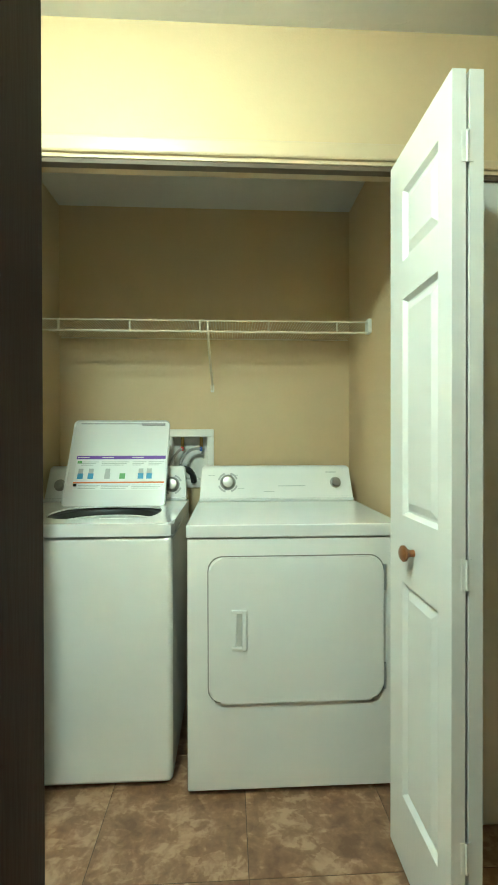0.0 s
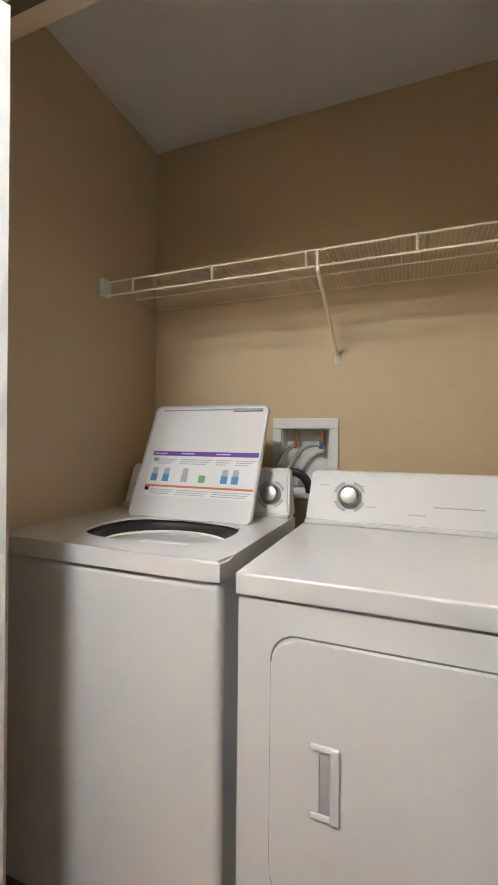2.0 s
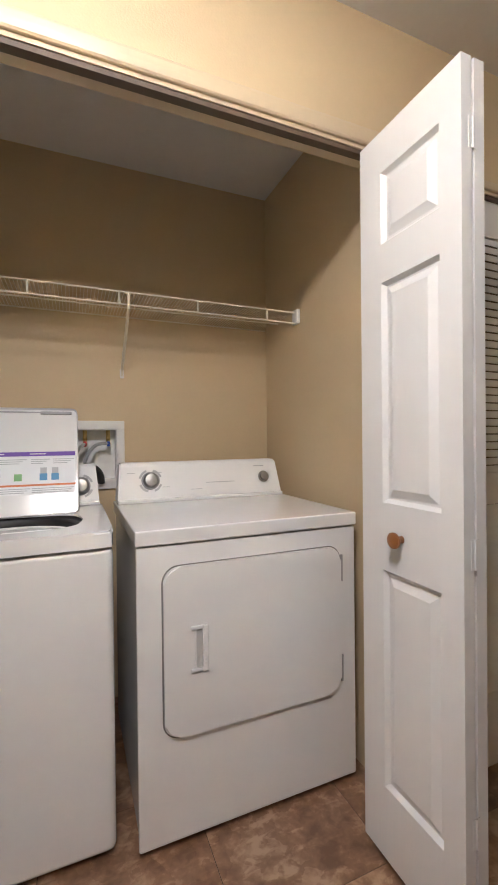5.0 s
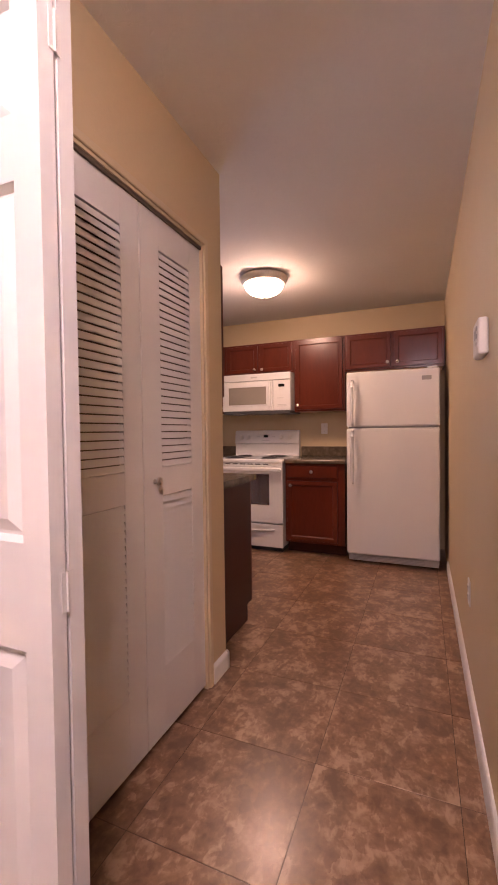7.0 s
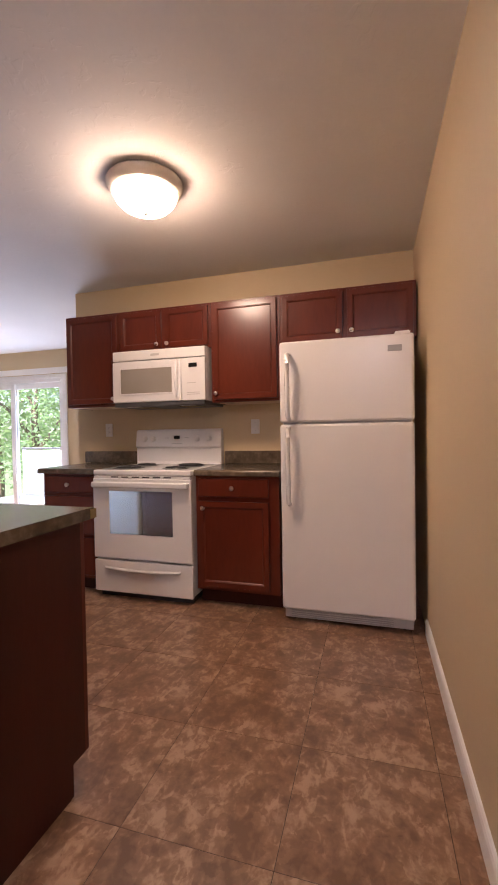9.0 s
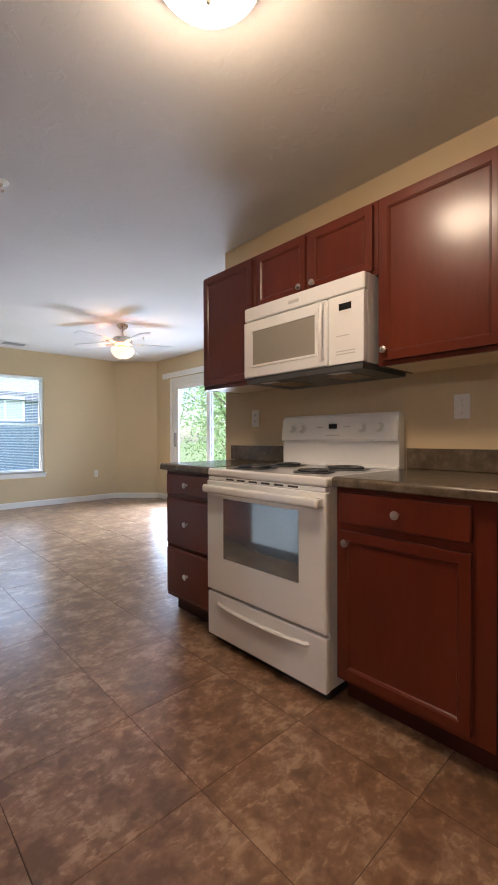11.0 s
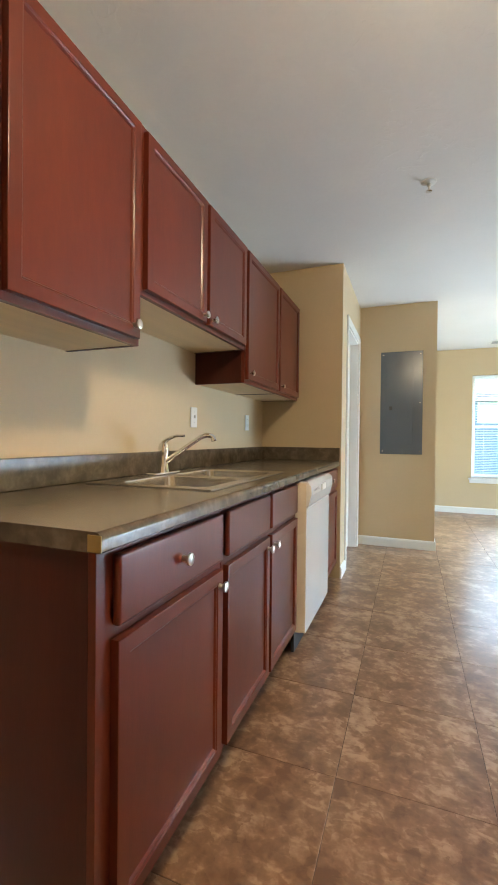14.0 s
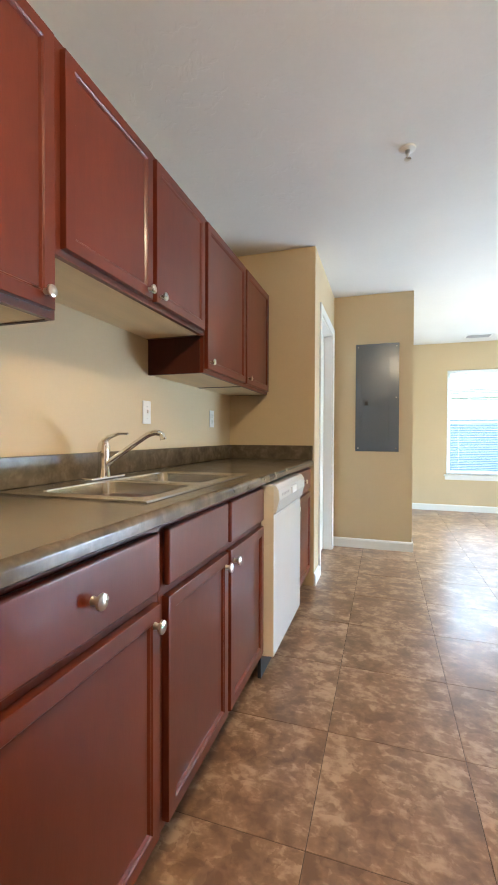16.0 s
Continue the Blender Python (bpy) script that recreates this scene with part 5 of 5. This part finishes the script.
for x0, x1, y0, y1 in bowls:
    bm = bmesh.new()
    rings = []
    for ins, z in ((0, 0.005), (0.004, 0.0), (0.012, -0.10), (0.03, -0.145), (0.07, -0.155)):
        pts = []
        rr = 0.045
        for cx, cy, a0 in ((x1 - ins - rr, y1 - ins - rr, 0), (x0 + ins + rr, y1 - ins - rr, 90), (x0 + ins + rr, y0 + ins + rr, 180), (x1 - ins - rr, y0 + ins + rr, 270)):
            for k in range(5):
                a = radians(a0 + 22.5 * k)
                pts.append(bm.verts.new((cx + rr * math.cos(a), cy + rr * math.sin(a), z)))
        rings.append(pts)
    for a, b in zip(rings, rings[1:]):
        for k in range(20):
            bm.faces.new((a[k], a[(k + 1) % 20], b[(k + 1) % 20], b[k]))
    bm.faces.new(rings[-1])
    # small corner fillets between rim and rounded bowl
    for cx, cy, k0, px, py in ((x1, y1, 0, 1, 1), (x0, y1, 5, -1, 1), (x0, y0, 10, -1, -1), (x1, y0, 15, 1, -1)):
        c = bm.verts.new((cx, cy, 0.005))
        for k in range(4):
            bm.faces.new((c, rings[0][k0 + k], rings[0][k0 + k + 1]))
    bowl = part("bowl", bm, STEEL, sk)
    part("drain", lathe(bmesh.new(), [(0.04, 0), (0.038, 0.003), (0.025, 0.001), (0, 0.001)], pose((x0 + x1) / 2, (y0 + y1) / 2, -0.1545), 20), CHROME, bowl)

fa = thing("kitchen_faucet", pose(2.098, 2.575, 0.919), "chrome single-lever kitchen faucet on the sink's rim", "faucet")
bm = bmesh.new()
box(bm, -0.028, 0.028, -0.10, 0.10, 0, 0.010, 0.006, seg=3)
part("deck_plate", bm, CHROME, fa)
bm = lathe(bmesh.new(), [(0.027, 0.009), (0.025, 0.02), (0.021, 0.05), (0.022, 0.095), (0.024, 0.115), (0.020, 0.135), (0.008, 0.145), (0, 0.146)], Matrix(), 22)
part("body", bm, CHROME, fa)
part("spout", tube(bmesh.new(), arc((0.012, 0, 0.055), (0.10, 0.02, 0.12), (0.165, 0.035, 0.165), 8) + arc((0.165, 0.035, 0.165), (0.20, 0.043, 0.185), (0.222, 0.048, 0.168), 6)[1:] + [Vector((0.226, 0.049, 0.15))], [0.013, 0.0115, 0.011, 0.0105, 0.0105, 0.0105, 0.0105, 0.0105, 0.0105] + [0.011] * 6 + [0.0125], 12), CHROME, fa)
part("lever", tube(bmesh.new(), [(0.0, 0, 0.140), (0.02, 0.003, 0.158), (0.06, 0.008, 0.172), (0.098, 0.012, 0.172)], [0.014, 0.009, 0.006, 0.0055], 10), CHROME, fa)

# ---- dishwasher ----
dw = thing("dishwasher", pose(2.655, 3.012, 0, 0, 0, 90), "white dishwasher with a bisque edge, closed, under the worktop", "dishwasher")
part("body", newbox(0.008, 0.592, 0.03, 0.60, 0.10, 0.868), ENAMEL_WARM, dw)
part("kick_plate", newbox(0.0, 0.60, 0.06, 0.075, 0.0, 0.10), BLACK, dw, "black recessed kick plate")
part("door", newbox(0.0, 0.60, 0.0, 0.06, 0.105, 0.735, 0.006, seg=3), ENAMEL, dw)
bm = bmesh.new()
prof = [(0.06, 0.738), (-0.004, 0.738), (-0.008, 0.75), (-0.022, 0.80), (-0.020, 0.845), (-0.002, 0.868), (0.06, 0.868)]
a = [bm.verts.new((0.0, y, z)) for y, z in prof]
b = [bm.verts.new((0.60, y, z)) for y, z in prof]
for i in range(len(prof)):
    j = (i + 1) % len(prof)
    bm.faces.new((a[i], a[j], b[j], b[i]))
bm.faces.new(a[::-1]); bm.faces.new(b)
bmesh.ops.bevel(bm, geom=bm.edges[:], offset=0.003, segments=2, affect="EDGES", clamp_overlap=True)
cp = part("control_panel", bm, ENAMEL, dw)
part("latch", newbox(0.25, 0.35, -0.028, -0.018, 0.80, 0.835, 0.004), PLASTIC, cp)
part("edge_strip", newbox(-0.003, -0.0005, 0.004, 0.058, 0.108, 0.86), ENAMEL_WARM, dw, "bisque edge strip")
for i in range(5):
    part("button", newbox(0.06 + i * 0.03, 0.08 + i * 0.03, -0.0225, -0.019, 0.815, 0.826), GREYPLASTIC, cp)

# ---- electric range ----
rg = thing("electric_range", pose(3.972, 2.573, 0, 0, 0, -90), "white freestanding electric coil range with an oven window", "range")
RW, RD = 0.762, 0.655
part("body", newbox(0.004, RW - 0.004, 0.03, RD - 0.02, 0.05, 0.885, 0.003), ENAMEL, rg)
part("toe_base", newbox(0.02, RW - 0.02, 0.05, RD - 0.05, 0.0, 0.05), BLACK, rg, "dark base")
part("cooktop", newbox(0.0, RW, 0.0, RD - 0.012, 0.872, 0.912, 0.012, seg=4), ENAMEL, rg)
dr_ = part("storage_drawer", newbox(0.0, RW, 0.0, 0.032, 0.045, 0.272, 0.008, seg=3), ENAMEL, rg)
bm = bmesh.new()
tube(bm, [(0.09, 0.004, 0.222)] + arc((0.10, -0.006, 0.218), (RW / 2, -0.016, 0.196), (RW - 0.10, -0.006, 0.218), 10) + [Vector((RW - 0.09, 0.004, 0.222))], 0.011, 8)
part("drawer_lip", bm, ENAMEL, dr_)
od = part("oven_door", newbox(0.0, RW, -0.004, 0.032, 0.284, 0.852, 0.008, seg=3), ENAMEL, rg)
part("door_window", newbox(0.135, 0.625, -0.0052, -0.0035, 0.462, 0.765), material("oven_glass", (0.40, 0.46, 0.47), 0.05, metal=0.85, spread=0.02, coat=1.0), od, "dark oven glass")
bm = bmesh.new()
box(bm, 0.012, RW - 0.012, -0.048, -0.020, 0.790, 0.832, 0.012, seg=3)
box(bm, 0.012, 0.06, -0.03, 0.0, 0.795, 0.828, 0.005)
box(bm, RW - 0.06, RW - 0.012, -0.03, 0.0, 0.795, 0.828, 0.005)
part("oven_handle", bm, ENAMEL, od)
vt = part("vent_trim", newbox(0.006, RW - 0.006, 0.004, 0.03, 0.853, 0.871, 0.002), ENAMEL, rg)
for i in range(6):
    x = 0.15 + i * 0.082
    part("vent_slot", newbox(x, x + 0.055, 0.0025, 0.006, 0.858, 0.866), BLACK, vt)
# raised back panel
bm = bmesh.new()
prof = [(0.575, 0.912), (0.600, 0.925), (0.600, 1.045), (0.573, 1.055), (0.592, 1.185), (0.605, 1.198), (0.655, 1.198), (0.655, 0.912)]
a = [bm.verts.new((0.0, y, z)) for y, z in prof]
b = [bm.verts.new((RW, y, z)) for y, z in prof]
for i in range(len(prof)):
    j = (i + 1) % len(prof)
    bm.faces.new((a[i], a[j], b[j], b[i]))
bm.faces.new(a[::-1]); bm.faces.new(b)
bmesh.ops.bevel(bm, geom=bm.edges[:], offset=0.005, segments=2, affect="EDGES", clamp_overlap=True)
bp_ = part("back_panel", bm, ENAMEL, rg)
for x in (0.085, 0.165, RW - 0.20, RW - 0.10):
    part("knob", lathe(bmesh.new(), [(0.026, 0), (0.025, 0.006), (0.019, 0.010), (0.018, 0.024), (0, 0.026)], pose(x, 0.582, 1.12, 82), 20), PLASTIC, bp_, "white burner knob")
part("clock_display", newbox(RW / 2 - 0.025, RW / 2 + 0.025, 0.577, 0.585, 1.118, 1.145), CLOCK, bp_, "dark clock display")
for x, z, w in ((RW / 2 - 0.09, 1.125, 0.04), (RW / 2 + 0.09, 1.125, 0.04), (RW / 2, 1.08, 0.09)):
    part("lettering", newbox(x - w / 2, x + w / 2, 0.5765, 0.580, z, z + 0.004), GREYPRINT, bp_, "faint grey lettering")
for cx, cy, r in ((0.19, 0.17, 0.095), (0.57, 0.17, 0.075), (0.19, 0.43, 0.075), (0.57, 0.43, 0.095)):
    bw = part("drip_bowl", lathe(bmesh.new(), [(r + 0.02, 0.0), (r + 0.017, 0.004), (r, 0.002), (r * 0.5, -0.004), (0, -0.004)], pose(cx, cy, 0.9125), 28), COILBLACK, rg, "dark drip bowl")
    pts = []
    for i in range(100):
        a = i / 99 * 2 * math.pi * 4
        rr = 0.018 + (r - 0.018) * i / 99
        pts.append((cx + rr * math.cos(a), cy + rr * math.sin(a), 0.922))
    part("burner_coil", tube(bmesh.new(), pts, 0.0055, 6), COILBLACK, bw, "black spiral burner coil")

# ---- over-the-range microwave ----
mw = thing("microwave", pose(4.238, 2.571, 1.372, 0, 0, -90), "white over-the-range microwave with a grey window", "microwave")
MW, MH = 0.768, 0.423
part("case", newbox(0, MW, 0.03, E_KIT - 4.238, 0.028, MH, 0.004), ENAMEL, mw)
part("underside", newbox(0.01, MW - 0.01, 0.005, E_KIT - 4.238, 0.0, 0.03, 0.004), DARKGREY, mw, "dark grey vent underside")
for x in (0.12, 0.50):
    part("grease_filter", newbox(x, x + 0.16, 0.08, 0.28, -0.003, 0.001), STEEL, mw, "metal mesh filter")
part("vent_top", newbox(0, MW, 0.0, 0.032, 0.348, MH, 0.008, seg=3), ENAMEL, mw)
md = part("door", newbox(0, 0.575, -0.006, 0.03, 0.03, 0.342, 0.010, seg=3), ENAMEL, mw)
bm = bmesh.new()
for a in ((0.06, 0.075, 0.085, 0.295), (0.505, 0.52, 0.085, 0.295), (0.075, 0.505, 0.085, 0.098), (0.075, 0.505, 0.282, 0.295)):
    box(bm, a[0], a[1], -0.010, -0.005, a[2], a[3], 0.002)
part("window_bezel", bm, ENAMEL, md)
part("door_window", newbox(0.075, 0.505, -0.0072, -0.005, 0.098, 0.282), material("screened_glass", (0.30, 0.275, 0.235), 0.18, spread=0.06, grain=500), md, "grey screened window")
part("door_handle", tube(bmesh.new(), arc((0.545, -0.008, 0.06), (0.56, -0.062, 0.19), (0.545, -0.008, 0.325), 12), 0.011, 10), ENAMEL, md)
cp = part("control_panel", newbox(0.58, MW, -0.004, 0.03, 0.03, 0.342, 0.006), ENAMEL, mw)
part("display", newbox(0.640, 0.705, -0.0055, -0.003, 0.272, 0.302), CLOCK, cp, "dark display")
for z, w in ((0.085, 0.10), (0.072, 0.10), (0.155, 0.07)):
    part("lettering", newbox(0.625, 0.625 + w, -0.0046, -0.003, z, z + 0.005), PALEGREY, cp, "faint grey lettering")
part("badge", newbox(0.33, 0.40, -0.0012, 0.001, 0.375, 0.392, 0.001), PALEGREY, mw, "small grey badge")
for x in (0.10, 0.55):
    part("task_lamp_lens", newbox(x, x + 0.11, 0.03, 0.075, -0.0025, 0.001), PLASTIC, mw, "pale lamp lens")

# ---- refrigerator ----
fg = thing("refrigerator", pose(3.90, 1.186, 0, 0, 0, -90), "white top-freezer refrigerator with a pebbled finish", "refrigerator")
FW = 0.762
part("body", newbox(0.004, FW - 0.004, 0.075, 0.70, 0.03, 1.695, 0.008), PEBBLE, fg)
part("freezer_door", newbox(0, FW, 0.0, 0.068, 1.215, 1.698, 0.016, seg=4), PEBBLE, fg)
part("fridge_door", newbox(0, FW, 0.0, 0.068, 0.085, 1.203, 0.016, seg=4), PEBBLE, fg)
part("door_seal", newbox(0.02, FW - 0.02, 0.02, 0.074, 0.10, 1.68), GREYPLASTIC, fg, "grey door gasket")
gr = part("kick_grille", newbox(0.01, FW - 0.01, 0.04, 0.065, 0.02, 0.08, 0.004), PALEGREY, fg, "pale grey kick grille")
for i in range(4):
    part("slot", newbox(0.05, FW - 0.12, 0.036, 0.041, 0.028 + i * 0.012, 0.033 + i * 0.012), GREYPLASTIC, gr)
for z0, z1 in ((1.235, 1.62), (0.72, 1.185)):
    bm = bmesh.new()
    tube(bm, [(0.055, 0.0, z1), (0.055, -0.030, z1 - 0.012), (0.055, -0.048, z1 - 0.06), (0.055, -0.046, (z0 + z1) / 2), (0.055, -0.040, z0 + 0.06), (0.055, -0.025, z0 + 0.012), (0.055, 0.0, z0)], [0.013, 0.015, 0.015, 0.014, 0.014, 0.014, 0.012], 12)
    part("door_handle", bm, ENAMEL, fg)
part("badge", newbox(FW - 0.14, FW - 0.065, -0.002, 0.001, 1.60, 1.635, 0.001), GREYPLASTIC, fg, "small grey badge")
for x in (0.06, FW - 0.06):
    part("foot", lathe(bmesh.new(), [(0.02, 0), (0.02, 0.02), (0.01, 0.022), (0.01, 0.035)], pose(x, 0.10, 0), 12), BLACK, fg)
    part("foot", lathe(bmesh.new(), [(0.02, 0), (0.02, 0.02), (0.01, 0.022), (0.01, 0.035)], pose(x, 0.62, 0), 12), BLACK, fg)
part("top_hinge_cover", newbox(FW - 0.10, FW - 0.02, 0.02, 0.11, 1.697, 1.715, 0.005), PLASTIC, fg)

# ---- electrical panel on the pier ----
ep = thing("electrical_panel", pose(2.842, 5.425, 0.938), "grey painted metal electrical panel door, closed", "electrical panel")
PW, PH = 0.398, 1.028
part("cover", newbox(0, PW, -0.012, 0, 0, PH, 0.003), PANELGREY, ep)
part("door", newbox(0.055, PW - 0.09, -0.017, -0.012, 0.10, PH - 0.13, 0.002), PANELGREY, ep)
part("latch", newbox(0.085, 0.115, -0.024, -0.016, 0.44, 0.48, 0.003), BLACK, ep, "black latch")
for x, z in ((0.025, 0.03), (PW - 0.025, 0.03), (0.025, PH - 0.03), (PW - 0.025, PH - 0.03), (PW - 0.11, 0.19), (PW - 0.025, PH / 2), (PW - 0.11, PH / 2 - 0.04)):
    part("screw", lathe(bmesh.new(), [(0.006, 0), (0.005, 0.003), (0, 0.0035)], pose(x, -0.012, z, 90), 10), NICKEL, ep, "bright screw")

# ---- ceiling fixtures ----


def dome_light(x, y, lit, label):
    t = thing("ceiling_light", pose(x, y, CEIL_Z), label, "ceiling light", "dome ceiling lights")
    part("base_ring", lathe(bmesh.new(), [(0.150, 0), (0.186, -0.004), (0.193, -0.012), (0.192, -0.024), (0.184, -0.040), (0.172, -0.056), (0.160, -0.060), (0.150, -0.058)], Matrix(), 48), SATIN, t, "satin nickel ring")
    part("glass_bowl", lathe(bmesh.new(), [(0.158, -0.056), (0.157, -0.068), (0.147, -0.094), (0.118, -0.122), (0.074, -0.143), (0.02, -0.152), (0, -0.152)], Matrix(), 48), lit, t, "lit frosted glass bowl")
    part("finial", lathe(bmesh.new(), [(0.012, -0.151), (0.010, -0.161), (0.005, -0.168), (0, -0.168)], Matrix(), 12), NICKEL, t)
    return t


dome_light(3.352, 1.75, BOWL, "round frosted dome ceiling light, lit, with nickel ring")
dome_light(-0.25, 0.56, HALLBOWL, "round frosted dome ceiling light, lit, in the hall")

sp = thing("fire_sprinkler", pose(3.205, 3.36, CEIL_Z), "small metal ceiling sprinkler head", "sprinkler", "sprinklers")
part("escutcheon", lathe(bmesh.new(), [(0.038, 0), (0.036, -0.006), (0.02, -0.010), (0.012, -0.010)], Matrix(), 20), TRIM, sp, "white escutcheon")
part("head", lathe(bmesh.new(), [(0.011, -0.008), (0.011, -0.022), (0.006, -0.026), (0.006, -0.045), (0.016, -0.047), (0.016, -0.050), (0, -0.050)], Matrix(), 14), NICKEL, sp)
copy_thing(sp, pose(5.47, 5.92, CEIL_Z))
vn = thing("ceiling_vent", pose(4.30, 7.55, CEIL_Z), "white ceiling air register near the window", "vent")
part("frame", newbox(-0.17, 0.17, -0.09, 0.09, -0.006, 0, 0.002), TRIM, vn)
for i in range(8):
    o = part("louvre", newbox(-0.14, 0.14, -0.006, 0.006, -0.012, -0.006), GREYPLASTIC, vn)
    o.location = (0, -0.062 + i * 0.0178, 0)

fn = thing("ceiling_fan", pose(4.99, 5.56, CEIL_Z), "white five-blade ceiling fan with a lit bowl light", "ceiling fan")
part("canopy", lathe(bmesh.new(), [(0.068, 0), (0.066, -0.02), (0.05, -0.05), (0.02, -0.062), (0.012, -0.062)], Matrix(), 28), NICKEL, fn)
part("downrod", lathe(bmesh.new(), [(0.012, -0.06), (0.012, -0.15)], Matrix(), 12), NICKEL, fn)
part("motor_housing", lathe(bmesh.new(), [(0.012, -0.145), (0.05, -0.150), (0.105, -0.160), (0.115, -0.175), (0.115, -0.235), (0.10, -0.25), (0.06, -0.255), (0.06, -0.285), (0.07, -0.29)], Matrix(), 36), NICKEL, fn, "brushed nickel motor housing")
part("light_bowl", lathe(bmesh.new(), [(0.125, -0.285), (0.135, -0.30), (0.130, -0.335), (0.105, -0.375), (0.06, -0.402), (0.02, -0.41), (0, -0.41)], Matrix(), 36), FANBOWL, fn, "lit frosted glass bowl")
part("finial", lathe(bmesh.new(), [(0.012, -0.409), (0.008, -0.425), (0, -0.43)], Matrix(), 10), NICKEL, fn)
bm = bmesh.new()
prof = [(0.17, 0.045), (0.25, 0.058), (0.45, 0.066), (0.60, 0.068), (0.63, 0.060), (0.645, 0.04)]
top = [bm.verts.new((x, w, 0.004)) for x, w in prof] + [bm.verts.new((x, -w, 0.004)) for x, w in prof[::-1]]
bot = [bm.verts.new((v.co.x, v.co.y, -0.004)) for v in top]
bm.faces.new(top); bm.faces.new(bot[::-1])
for i in range(len(top)):
    j = (i + 1) % len(top)
    bm.faces.new((top[i], bot[i], bot[j], top[j]))
blade = mesh_of("blade", bm, FANWHITE)
bm = bmesh.new()
box(bm, 0.09, 0.24, -0.016, 0.016, -0.010, -0.004, 0.002)
iron = mesh_of("blade_iron", bm, NICKEL)
for k in range(5):
    m = pose(0, 0, -0.225, 0, 0, 72 * k - 22) @ pose(0, 0, 0, 11)
    for me in (blade, iron):
        o = new(me.name, me)
        o.parent = fn
        o.matrix_local = m

# ---- floor tiles: mottled squares with slightly eased edges ----
PX, PY, J = 0.456, 0.4645, 0.0024
TX0, TY0 = 3.380, 2.303
def tile_mesh(w, d):
    bm = bmesh.new()
    e = 0.0008
    lo = [bm.verts.new(p) for p in ((0, 0, -0.006), (w, 0, -0.006), (w, d, -0.006), (0, d, -0.006))]
    mid = [bm.verts.new((v.co.x, v.co.y, -e)) for v in lo]
    hi = [bm.verts.new(p) for p in ((e, e, 0), (w - e, e, 0), (w - e, d - e, 0), (e, d - e, 0))]
    for a, b in ((lo, mid), (mid, hi)):
        for i in range(4):
            bm.faces.new((a[i], a[(i + 1) % 4], b[(i + 1) % 4], b[i]))
    bm.faces.new(hi)
    return mesh_of("tile", bm, TILE)


floor_ob = bpy.data.objects["floor"]
full = tile_mesh(PX - J, PY - J)
cells = []
for i in range(-12, 8):
    for j in range(-9, 13):
        x, y = TX0 + i * PX, TY0 + j * PY
        if x + PX < -1.6 or x > EAST_X or y > FAR_Y:
            continue
        hall = y + PY > S_WALL and y < N_WALL + 0.1 and x < E_KIT
        closet = x + PX > CLOSET_X0 and x < CLOSET_X1 and y < CLOSET_BACK and y + PY > N_WALL
        kitchen = x + PX > W_KIT and x < E_KIT and y + PY > N_WALL and y < 5.5
        living = x + PX > 2.6 and y + PY > 3.2
        room = -0.6 < x + PX and x < 1.6 and -1.4 < y + PY and y < S_WALL
        if hall or closet or kitchen or living or room:
            cells.append((x, y))
for x, y in cells:
    o = new("tile", full)
    o.parent = floor_ob
    o.location = (x + J / 2, y + J / 2, 0)
